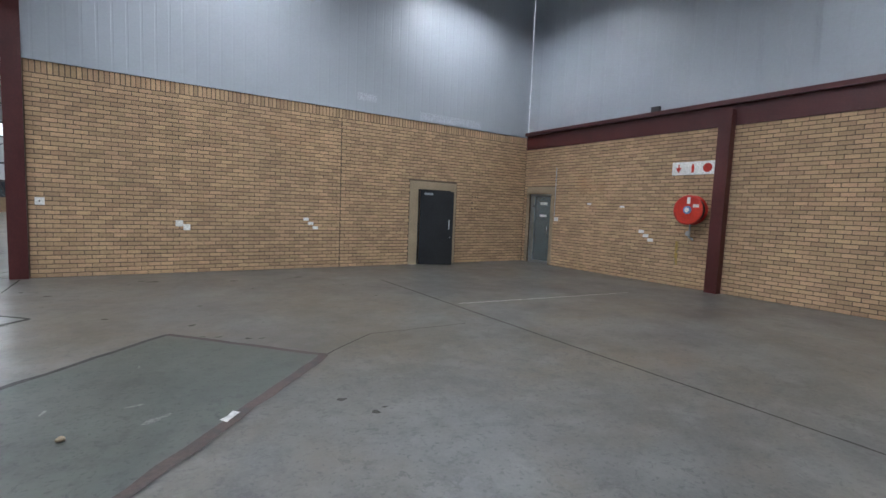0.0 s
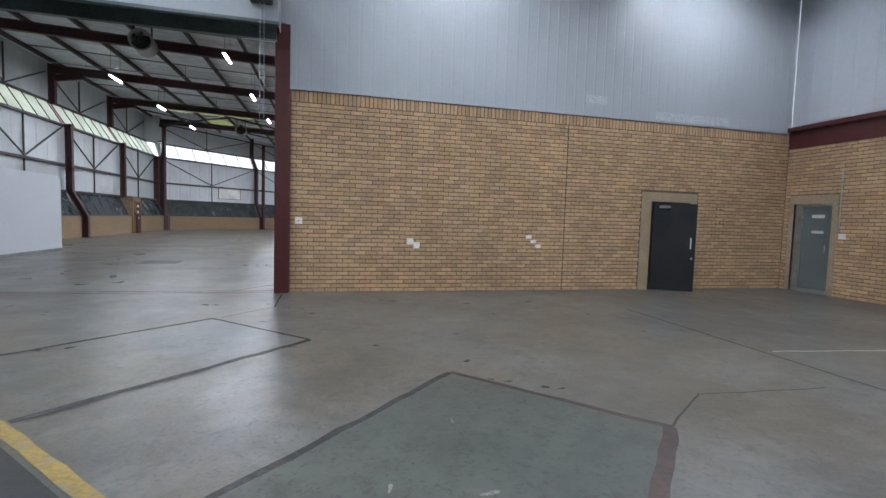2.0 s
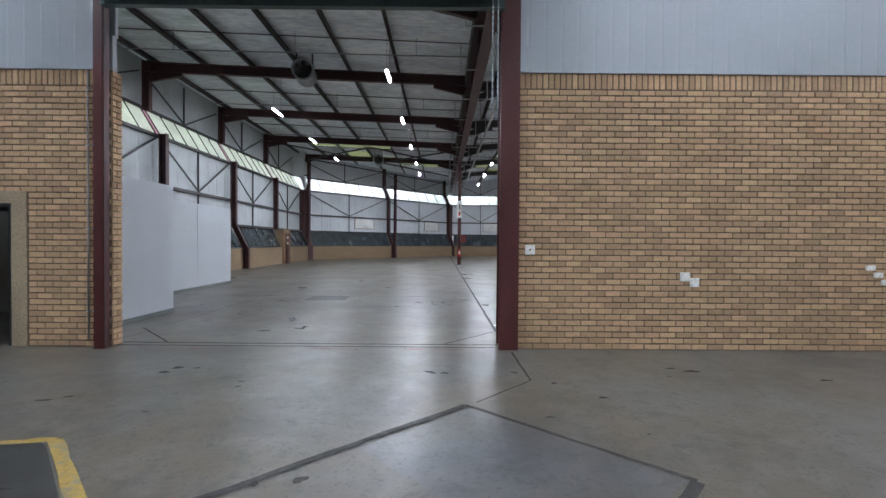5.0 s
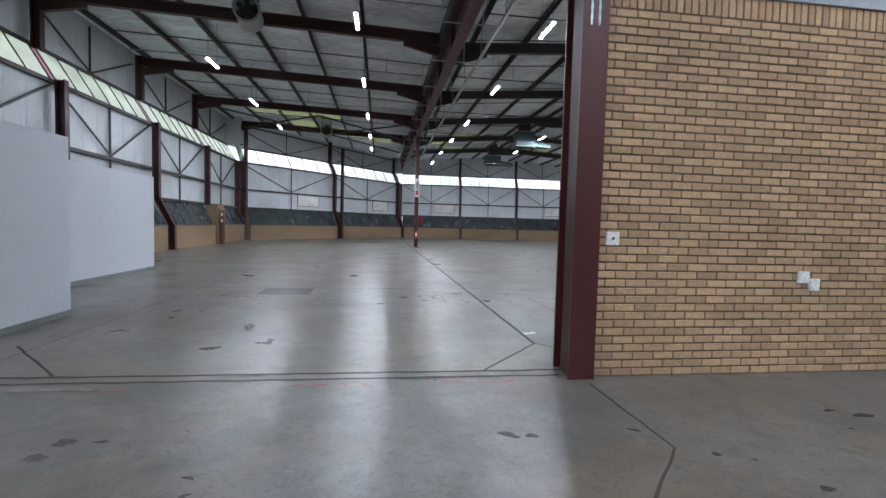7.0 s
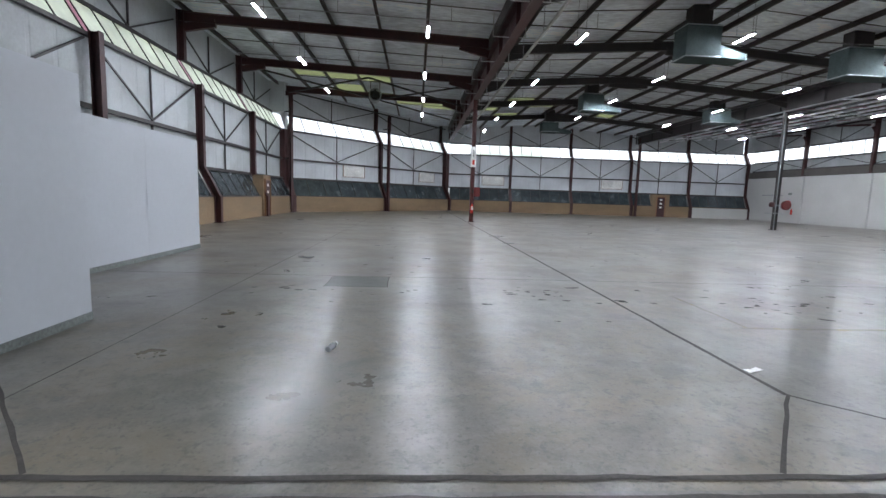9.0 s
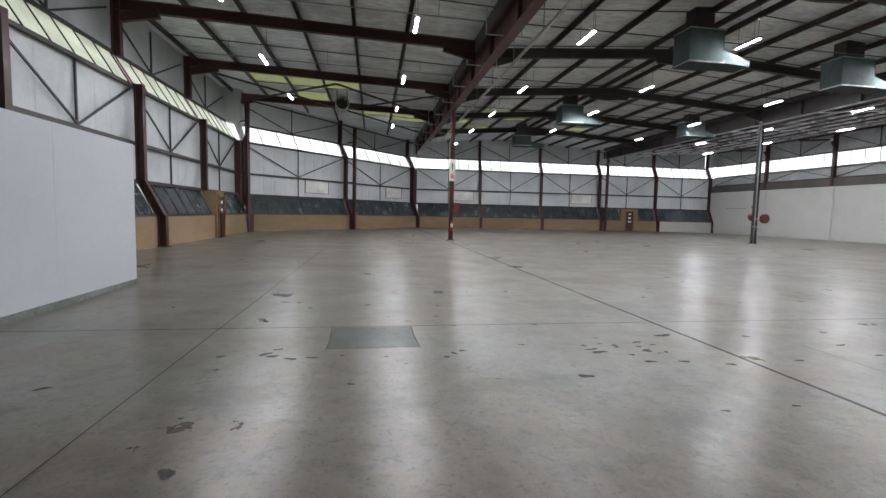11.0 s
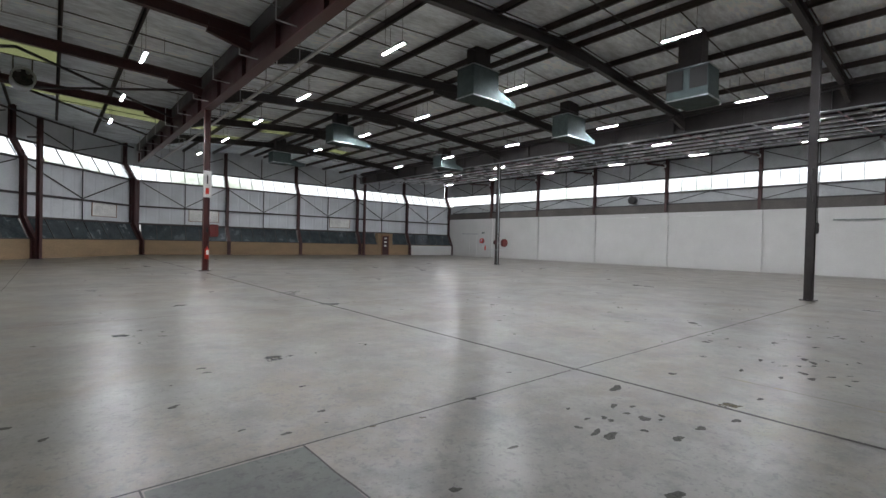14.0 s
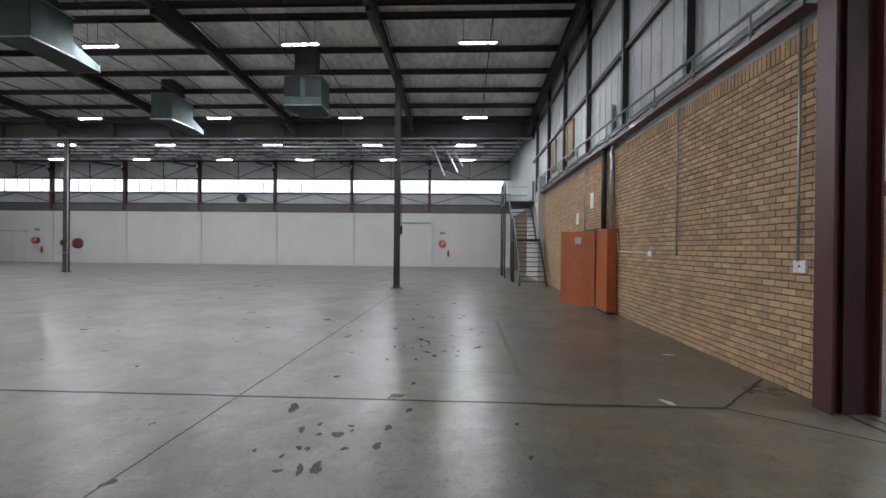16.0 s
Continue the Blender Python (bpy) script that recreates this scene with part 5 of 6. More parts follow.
d = root("door_3", (DOOR_L[0], WF, 0), "black double door with one leaf open to a white passage", "door", kind="structure")
W3 = DOOR_L[1] - DOOR_L[0]
for dims in ((-0.2, 0, -0.012, 0.06, 0, 2.25), (W3, W3 + 0.22, -0.012, 0.06, 0, 2.25), (0, W3, -0.012, 0.06, 2.07, 2.25)):
    boxpart("surround", dims, "plaster", d)
for dims in ((0, 0.05, 0.0, 0.16, 0, 2.07), (W3 - 0.05, W3, 0.0, 0.16, 0, 2.07), (0.05, W3 - 0.05, 0.0, 0.16, 2.02, 2.07)):
    boxpart("frame", dims, "black_door", d)
lf = boxpart("leaf", (0, 0.98, -0.045, 0, 0.01, 2.02), "black_door", d, "black leaf swung into the room", 0.003)
lf.matrix_local = pose(0.05, 0.0, 0, 0, 0, -20)
boxpart("notice", (0.28, 0.48, -0.05, -0.0455, 1.2, 1.52), "white", lf)
lf2 = boxpart("leaf", (0, 0.55, 0, 0.045, 0.01, 2.02), "black_door", d, "black leaf pushed into the passage", 0.003)
lf2.matrix_local = pose(0.38, 0.22, 0, 0, 0, 84)
boxpart("lintel_shadow_gap", (0, W3, 0.17, 0.2, 1.96, 2.07), "black_door", d)

# movement joint and bolt holes in the brick
tagged(boxpart("movement_joint", (5.02, 5.04, WF - 0.004, WF + 0.002, 0.0, 3.78), "mortar"), "vertical movement joint in the brick wall", kind="structure")
e = root("bolt_holes", (9.22, WF, 1.65), "small group of dark bolt holes in the brick wall", "bolt holes")
for i, (x, z) in enumerate(((0, 0), (0.12, 0.02), (0.22, 0), (0, 0.18), (0.0, 0.36), (0.12, 0.35), (0.2, 0.34))):
    bm = bmesh.new()
    lathe(bm, (x, 0.0, z), (0, -1, 0), [(0, 0.022), (0.004, 0.022)], 10)
    part("hole", bm, "black", e)


for hx, hz in ((4.5, 3.62), (4.48, 2.0), (7.0, 3.55)):
    e = root("bolt_holes", (hx, WB_, hz), "small group of dark bolt holes in the hall side brick", "bolt holes", "bolt holes of the hall wall")
    for x, z in ((0, 0), (0.11, 0.01), (0.24, -0.01)):
        bm = bmesh.new()
        lathe(bm, (x, -0.002, z), (0, 1, 0), [(0, 0.03), (0.006, 0.028)], 10)
        part("hole", bm, "black", e)


def plate(x, y, z, out, w=0.12, h=0.10, dot=False, label="white plastic blank plate on the brick wall", group="wall plates"):
    """A small wall plate; out is the way it faces."""
    e = root("wall_plate", (x, y, z), label, "wall plate", group)
    e.matrix_world = Matrix.Translation((x, y, z)) @ Vector(out).to_track_quat("-Y", "Z").to_matrix().to_4x4()
    boxpart("cover", (-w / 2, w / 2, -0.03, 0, -h / 2, h / 2), "white", e, "", 0.005)
    if dot:
        bm = bmesh.new()
        lathe(bm, (0, -0.03, 0), (0, -1, 0), [(0, 0.014), (0.006, 0.014)], 12)
        part("button", bm, "black", e)
    return e


FR, SD = (0, -1, 0), (-1, 0, 0)
plate(-0.81, WF, 1.45, FR, 0.14, 0.14, True, "white square switch box with a black button")
plate(1.45, WF, 1.07, FR, 0.14, 0.13)
plate(1.59, WF, 0.99, FR, 0.13, 0.13)
for k in range(3):
    plate(4.16 + 0.115 * k, WF, 1.22 - 0.105 * k, FR, 0.13, 0.075)
    plate(SX, 7.53 - 0.13 * k, 1.24 - 0.1 * k, SD, 0.14, 0.08)
plate(SX, 9.21, 1.91, SD, 0.13, 0.05)
plate(SX, 8.14, 1.85, SD, 0.13, 0.05)
plate(SX, 10.42, 1.43, SD, 0.15, 0.12, label="white switch box beside the glass door")
e = root("conduit", (SX, 10.5, 1.5), "thin steel conduit above the switch", "conduit")
bm = bmesh.new()
tube(bm, (-0.02, 0, 0), (-0.02, 0, 1.5), 0.012, 8)
part("tube", bm, "galv", e)
for x in (-7.12, -7.21):
    e = root("conduit", (x, WF - 0.02, 0.1), "thin pale conduit on the brick beside the opening", "conduit")
    bm = bmesh.new()
    tube(bm, (0, 0, 0), (0, 0, 3.88), 0.011, 8)
    part("tube", bm, "rail", e)
    for z in (0.4, 1.6, 2.8, 3.6):
        boxpart("clip", (-0.022, 0.022, -0.014, 0.02, z, z + 0.02), "galv", e)
# pale repair sheets on the cladding
for x0, x1, z0, z1_ in ((5.42, 5.96, 4.30, 4.49), (7.28, 9.4, 4.06, 4.26)):
    tagged(boxpart("cladding_patch", (x0, x1, WF - 0.028, WF - 0.021, z0, z1_), "clad_patch"), "pale sheet fixed on the wall cladding", "cladding patch", "cladding patches")


def hose_reel(m, r, label, sign=True):
    """A fire hose reel facing -y of m, with valve and pipe."""
    e = root("hose_reel", m, label, "hose reel", "fire hose reels")
    bm = bmesh.new()
    lathe(bm, (0, -0.30, 0), (0, 1, 0), [(0, r * 0.9), (0.015, r), (0.03, r), (0.04, r * 0.78), (0.20, r * 0.78), (0.21, r), (0.23, r), (0.235, r * 0.9)], 36)
    part("drum", bm, "red", e)
    bm = bmesh.new()
    lathe(bm, (0, -0.325, 0), (0, 1, 0), [(0, r * 0.26), (0.03, r * 0.28)], 24)
    part("hub", bm, "blue", e, "pale blue hub label")
    bm = bmesh.new()
    lathe(bm, (0, -0.33, 0), (0, 1, 0), [(0, r * 0.16), (0.006, r * 0.16)], 20)
    part("hub_cap", bm, "white", e)
    boxpart("notice", (0.12 * r / 0.33, 0.25 * r / 0.33, -0.306, -0.301, 0.06, 0.13), "white", e)
    boxpart("notice", (-0.02, 0.05, -0.306, -0.301, 0.14, 0.28 * r / 0.33), "white", e)
    boxpart("bracket", (-0.05, 0.05, -0.08, 0, -0.12, 0.12), "black", e)
    bm = bmesh.new()
    for k in range(5):
        lathe(bm, (0, -0.25 + 0.034 * k, 0), (0, 1, 0), [(0, r * 0.80), (0.016, r * 0.86), (0.032, r * 0.80)], 28)
    part("hose", bm, "black", e, "coiled black hose")
    bm = bmesh.new()
    tube(bm, (-0.02, -0.1, -r * 0.9), (-0.02, -0.1, -r - 0.3), 0.018, 8)
    lathe(bm, (-0.02, -0.1, -r - 0.2), (0, -1, 0), [(0, 0.03), (0.05, 0.03), (0.06, 0.06), (0.07, 0.06)], 14)
    tube(bm, (-0.02, -0.1, -r - 0.28), (0.08, -0.12, -r - 0.34), 0.022, 8)
    part("valve", bm, "galv", e, "brass and steel valve below the drum")
    return e


hose_reel(pose(SX, 6.24, 1.80, 0, 0, -90), 0.335, "red fire hose reel on the brick side wall")
e = root("fire_sign", pose(SX, 6.35, 2.76, 0, 0, -90), "white fire sign with red arrow, extinguisher and reel", "sign")
boxpart("board", (-0.49, 0.49, -0.02, -0.004, -0.15, 0.15), "white", e, "", 0.003)
bm = bmesh.new()
for tri in (((-0.40, 0.02), (-0.26, 0.02), (-0.33, -0.10)),):
    v = [bm.verts.new((x, -0.0245, z)) for x, z in tri]
    v2 = [bm.verts.new((x, -0.021, z)) for x, z in tri]
    bm.faces.new(v), bm.faces.new(v2[::-1])
box(bm, -0.345, -0.315, -0.0245, -0.021, 0.02, 0.10)
part("arrow", bm, "red", e)
bm = bmesh.new()
box(bm, -0.03, 0.03, -0.0245, -0.021, -0.10, 0.06)
box(bm, -0.015, 0.015, -0.0245, -0.021, 0.06, 0.10)
part("extinguisher_mark", bm, "red", e)
bm = bmesh.new()
lathe(bm, (0.33, -0.021, 0.0), (0, -1, 0), [(0, 0.10), (0.0035, 0.10)], 28)
part("reel_mark", bm, "red", e)
tagged(boxpart("height_strip", (SX - 0.012, SX - 0.001, 6.55, 6.62, 0.5, 1.06), "yellow"), "worn yellow painted board strip on the brick", "strip")

# ---- doors and boards on the far walls ----


def far_door(name, m, label, jw=0.45):
    """A timber door in a brick jamb, facing -y of m."""
    e = root(name, m, label, "door", kind="structure")
    boxpart("leaf", (-0.42, 0.42, -0.05, 0.0, 0.01, 2.1), "hall_red", e, "dark red leaf", 0.004)
    for dims in ((-0.50, -0.42, -0.08, 0.1, 0, 2.2), (0.42, 0.50, -0.08, 0.1, 0, 2.2), (-0.42, 0.42, -0.08, 0.1, 2.1, 2.2)):
        boxpart("frame", dims, "wood", e)
    for dims in ((-0.50 - jw, -0.50, 0.0, 0.6, 0, 2.4), (0.50, 0.5 + jw, 0.0, 0.6, 0, 2.4), (-0.5, 0.5, 0.0, 0.6, 2.2, 2.4)):
        boxpart("jamb_wall", dims, "brick_far", e)
    for z in (1.75, 1.35, 0.95):
        boxpart("notice", (-0.14, 0.14, -0.056, -0.051, z, z + 0.16), "white", e)
    bm = bmesh.new()
    tube(bm, (0.3, -0.05, 1.05), (0.3, -0.11, 1.05), 0.012, 8)
    tube(bm, (0.3, -0.11, 1.05), (0.18, -0.11, 1.05), 0.010, 8)
    part("handle", bm, "chrome", e)
    return e


far_door("door_4", pose(XE - BAY * 1.0075 - 2.8 - 0.5, YB - 0.02, 0, 0, 0, 0), "dark red exit door with white notices in a brick jamb")
far_door("door_5", pose(XW + 0.1, 37.9, 0, 0, 0, 90), "dark red exit door in a brick jamb on the long wall", 0.15)


def wall_board(m, w, h, label):
    e = root("wall_board", m, label, "board", "pale boards on the far walls")
    boxpart("panel", (-w / 2, w / 2, -0.03, 0, -h / 2, h / 2), "white", e, "", 0.004)
    for dims in ((-w / 2 - 0.04, w / 2 + 0.04, -0.045, 0.0, h / 2, h / 2 + 0.04), (-w / 2 - 0.04, w / 2 + 0.04, -0.045, 0.0, -h / 2 - 0.04, -h / 2),
                 (-w / 2 - 0.04, -w / 2, -0.045, 0, -h / 2, h / 2), (w / 2, w / 2 + 0.04, -0.045, 0, -h / 2, h / 2)):
        boxpart("frame", dims, "wood", e)


at, n, u, bay = f_n
for s in (XE - 3.9, XE - 16.9):
    wall_board(Matrix.Translation(at(s, D2 + 0.13, 3.35)) , 2.3, 1.0, "pale framed board on the sheeting of the far wall")
at, n, u, bay = f_nw
ang = math.degrees(math.atan2(n.x, n.y))
for s in (bay * 0.28, bay * 1.30):
    wall_board(Matrix.Translation(at(s, D2 + 0.13, 3.35)) @ pose(0, 0, 0, 0, 0, -ang), 2.3, 1.0, "pale framed board on the sheeting of the angled wall")
# white lower panel in the corner bay
tagged(boxpart("white_panel", (XE - BAY, XE - 0.05, YB - 0.06, YB - 0.005, 0.0, 1.1), "white_wall"), "white painted low panel in the far corner", kind="structure")

# ---- fire points ----
e = root("fire_point", (XV1, 37.56, 0), "red hose box and extinguisher fixed to a column", "fire point", "fire points")
boxpart("hose_box", (0.08, 0.44, -0.24, 0.0, 1.55, 2.1), "dark_red", e, "dark red hose box", 0.02)
boxpart("bracket", (-0.02, 0.3, 0.0, 0.02, 1.75, 1.95), "black", e)
bm = bmesh.new()
lathe(bm, (0.0, -0.12, 0.55), (0, 0, 1), [(0, 0.07), (0.02, 0.085), (0.42, 0.085), (0.50, 0.03), (0.56, 0.03)], 18)
part("extinguisher", bm, "red", e)
boxpart("extinguisher_label", (-0.05, 0.05, -0.215, -0.205, 0.75, 0.95), "white", e)
boxpart("sign", (-0.17, 0.17, -0.03, -0.01, 3.3, 4.5), "white", e)
boxpart("sign_mark", (-0.07, 0.07, -0.036, -0.031, 3.45, 3.72), "red", e)
boxpart("sign_mark", (-0.03, 0.03, -0.036, -0.031, 3.9, 4.3), "black", e)
e = root("fire_point", (XV2, 38.25, 0), "hose reel, valve wheel and pipe on a dark column", "fire point", "fire points")
bm = bmesh.new()
lathe(bm, (0.42, -0.05, 1.62), (0, -1, 0), [(0, 0.26), (0.02, 0.30), (0.2, 0.30), (0.22, 0.26)], 26)
part("hose_drum", bm, "dark_red", e)
bm = bmesh.new()
lathe(bm, (-0.55, -0.1, 1.65), (0, -1, 0), [(0, 0.13), (0.03, 0.17), (0.12, 0.17), (0.15, 0.1)], 20)
part("valve_body", bm, "hall_red", e)
bm = bmesh.new()
tube(bm, (-0.55, -0.1, 1.6), (0.4, -0.1, 1.6), 0.03, 8)
tube(bm, (-0.9, -0.1, 1.1), (0.45, -0.1, 1.1), 0.02, 8)
tube(bm, (-0.2, -0.1, 0.0), (-0.2, -0.1, 7.4), 0.035, 8)
part("pipe", bm, "galv", e)
e = root("cable_loop", (11.86, 18.45, 3.6), "black cable loop hung on a column", "cable")
bm = bmesh.new()
for k in range(18):
    a, b = k * math.tau / 18, (k + 1) * math.tau / 18
    tube(bm, (-0.12 + 0.2 * math.cos(a), 0.0, 0.5 * math.sin(a)), (-0.12 + 0.2 * math.cos(b), 0.0, 0.5 * math.sin(b)), 0.014, 6, False)
part("loop", bm, "black", e)
bm = bmesh.new()
tube(bm, (0.06, -0.12, -1.2), (0.06, -0.12, 0.4), 0.012, 6)
lathe(bm, (0.06, -0.12, -1.5), (0, 0, 1), [(0, 0.03), (0.05, 0.05), (0.3, 0.05), (0.34, 0.02)], 12)
part("plug", bm, "black", e)

for y, z in ((17.65, 1.9), (52.5, 1.85)):
    hose_reel(pose(XE, y, z, 0, 0, -90), 0.30, "red fire hose reel on the white wall")
    e = root("extinguisher", (XE - 0.13, y - 0.5, z - 1.05), "dark red fire extinguisher hung on the white wall", "extinguisher", "extinguishers")
    bm = bmesh.new()
    lathe(bm, (0, 0, 0), (0, 0, 1), [(0, 0.07), (0.02, 0.085), (0.42, 0.085), (0.50, 0.03), (0.58, 0.03)], 18)
    part("cylinder", bm, "red", e)
    bm = bmesh.new()
    tube(bm, (0, 0, 0.56), (-0.1, 0, 0.5), 0.012, 6)
    box(bm, -0.02, 0.13, -0.03, 0.03, 0.25, 0.3)
    part("hose_and_bracket", bm, "black", e)
    tagged(boxpart("fire_sign", (XE - 0.02, XE - 0.004, y - 0.22, y + 0.22, 2.68, 2.88), "skirt"), "small grey fire sign above the hose reel", "sign", "fire signs")
e = root("door_6", (XE, 54.7, 0), "pale grey double door in the white wall, closed", "door", kind="structure")
for y0, y1 in ((-1.2, -0.01), (0.01, 1.2)):
    boxpart("leaf", (-0.04, -0.004, y0, y1, 0.02, 2.6), "white_wall", e)
boxpart("frame", (-0.06, -0.002, -1.3, 1.3, 2.6, 2.7), "rail", e)
e = root("shelf_rail", (XE - 0.13, 20.0, 3.55), "thin grey rail fixed along the white wall", "rail")
boxpart("rail", (0.0, 0.13, -1.4, 1.2, 0, 0.1), "skirt", e)
for y0 in (24.8, 31.3, 37.9):
    e = root("shelf_rail", (XE - 0.05, y0, 4.05), "thin grey rail fixed along the white wall", "rail")
    boxpart("rail", (0.0, 0.05, 0.6, 5.8, 0, 0.06), "pale_pipe", e)
e = root("bucket_fan", (XE - 0.1, 34.6, 5.55), "round black fan on the spandrel", "fan")
bm = bmesh.new()
lathe(bm, (0, 0, 0), (-1, 0, 0), [(-0.42, 0.28), (0.12, 0.32), (0.16, 0.24)], 24)
part("drum", bm, "black", e)

# ---- ventilation ----


def duct_unit(x, y, z, w, d, h, spout, vents=False, label="galvanised air duct drop with side spouts"):
    """A box drop from the roof with a sloping belly and grilles."""
    e = root("air_duct", (x, y, z), label, "air duct", "air ducts of the hall")
    bm = bmesh.new()
    box(bm, -w / 2, w / 2, -d / 2, d / 2, 0, h)
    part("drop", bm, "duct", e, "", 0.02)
    top = under(x) + 0.63 - z
    bm = bmesh.new()
    box(bm, -w * 0.28, w * 0.28, -d * 0.28, d * 0.28, h, top)
    part("neck", bm, "dark_steel", e)
    for zf in (0.02, h - 0.06):
        bm = bmesh.new()
        box(bm, -w / 2 - 0.025, w / 2 + 0.025, -d / 2 - 0.025, d / 2 + 0.025, zf, zf + 0.035)
        part("flange", bm, "galv", e)
    bm = bmesh.new()
    x0, x1 = w / 2, w / 2 + spout
    v = [bm.verts.new(p) for p in ((x0, -d * .46, 0.04), (x1, -d * .40, 0.0), (x1, d * .40, 0.0), (x0, d * .46, 0.04), (x0, -d * .46, h * .42), (x1, -d * .40, 0.22), (x1, d * .40, 0.22), (x0, d * .46, h * .42))]
    for f in ((3, 2, 1, 0), (4, 5, 6, 7), (0, 1, 5, 4), (1, 2, 6, 5), (2, 3, 7, 6), (3, 0, 4, 7)):
        bm.faces.new([v[i] for i in f])
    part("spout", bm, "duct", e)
    bm = bmesh.new()
    box(bm, x1, x1 + 0.03, -d * 0.42, d * 0.42, 0.0, 0.24)
    part("grille_frame", bm, "galv", e)
    for k in range(3):
        boxpart("slat", (x1 + 0.03, x1 + 0.05, -d * 0.38, d * 0.38, 0.04 + 0.06 * k, 0.055 + 0.06 * k), "black", e)
    for k in (-0.28, 0.28) if vents else ():
        boxpart("grille", (-w / 2 - 0.03, -w / 2 - 0.005, k * d - 0.2 * d, k * d + 0.2 * d, h * 0.3, h * 0.9), "black", e)
    return e


duct_unit(6.75, 28.2, 7.2, 1.4, 0.95, 1.25, 1.1)
duct_unit(14.45, 29.2, 7.08, 1.6, 0.95, 1.2, 1.0)
duct_unit(11.2, 21.85, 6.75, 1.0, 1.4, 1.15, 0.5, True)
duct_unit(7.25, 40.7, 7.4, 1.4, 1.0, 1.15, 1.2)
duct_unit(17.0, 42.2, 7.25, 1.5, 1.0, 1.0, 0.8)
duct_unit(7.3, 50.6, 7.35, 1.4, 1.0, 0.9, 1.2)


def axial_fan(x, y, z, r, label):
    e = root("axial_fan", pose(x, y, z, 0, 0, 6), label, "fan", "roof fans")
    bm = bmesh.new()
    n = 32
    prof = [(-0.92, r), (-0.9, r * 1.06), (0.0, r * 1.06), (0.02, r * 1.12), (0.05, r * 1.12), (0.05, r * 0.94), (-0.4, r * 0.92)]
    c = Vector((0, 0, 0))
    rings = [[bm.verts.new((rr * math.cos(k * math.tau / n), -h, rr * math.sin(k * math.tau / n))) for k in range(n)] for h, rr in prof]
    for r0, r1 in zip(rings, rings[1:]):
        for k in range(n):
            bm.faces.new((r0[k], r0[(k + 1) % n], r1[(k + 1) % n], r1[k])).smooth = True
    part("casing", bm, "rail", e)
    bm = bmesh.new()
    lathe(bm, (0, 0.55, 0), (0, -1, 0), [(0, r * 0.92), (0.01, r * 0.92)], n)
    part("back", bm, "dark_steel", e)
    bm = bmesh.new()
    lathe(bm, (0, 0.15, 0), (0, -1, 0), [(0, r * 0.28), (0.12, r * 0.26), (0.16, r * 0.15)], 18)
    part("hub", bm, "black", e)
    for k in range(6):
        bm = bmesh.new()
        bar(bm, (0, 0.08, r * 0.2), (0, 0.08, r * 0.9), 0.16, 0.012, (0.5, 1, 0))
        bm.transform(Matrix.Rotation(k * math.tau / 6, 4, "Y"))
        part("blade", bm, "dark_steel", e)
    for s in (-1, 1):
        bm = bmesh.new()
        bar(bm, (s * r * 0.8, 0.35, r * 0.7), (s * r * 0.8, 0.35, under(x) + 0.64 - z), 0.05, 0.05)
        part("hanger", bm, "dark_steel", e)


axial_fan(-7.5, 23.0, 8.2, 0.38, "grey axial roof fan with a black impeller")
axial_fan(-7.1, 41.3, 8.05, 0.38, "grey axial roof fan with a black impeller")

# ---- pipe, trays and brackets along the valley girder ----
e = root("cable_tray", (0.25, 12.5, 7.5), "pale conduit run slung beside the valley girder", "conduit")
bm = bmesh.new()
tube(bm, (0, 0, 0.08), (0, 45, -0.1), 0.06, 8)
part("pipe", bm, "pale_pipe", e)
for k in range(14):
    bm = bmesh.new()
    y = 1.5 + 3.25 * k
    bar(bm, (0, y, 0.08), (0, y, under(0.25) + 0.64 - 7.5), 0.025, 0.025)
    part("hanger", bm, "rail", e)
for k in range(13):
    y = 14.8 + 3.25 * k
    e = root("pipe_bracket", (XV1, y, 7.3), "pale bent pipe bracket round the valley girder", "bracket", "girder brackets")
    bm = bmesh.new()
    tube(bm, (-0.62, 0, 1.2), (-0.62, 0, 0.28), 0.02, 7)
    tube(bm, (-0.62, 0, 0.28), (1.0, 0, 0.28), 0.02, 7)
    tube(bm, (0.62, 0, 0.28), (0.62, 0, 1.2), 0.02, 7)
    part("tube", bm, "pale_pipe", e)
e = root("conduit", (XV2 - 0.2, 12.3, 7.5), "pale conduit run under the valley girder", "conduit", "roof conduits")
bm = bmesh.new()
tube(bm, (0, 0, 0), (0, 45, 0), 0.04, 8)
part("tube", bm, "rail", e)
for k in range(8):
    boxpart("clip", (-0.03, 0.2, 2 + 6 * k, 2.05 + 6 * k, 0.0, 0.08), "rail", e)
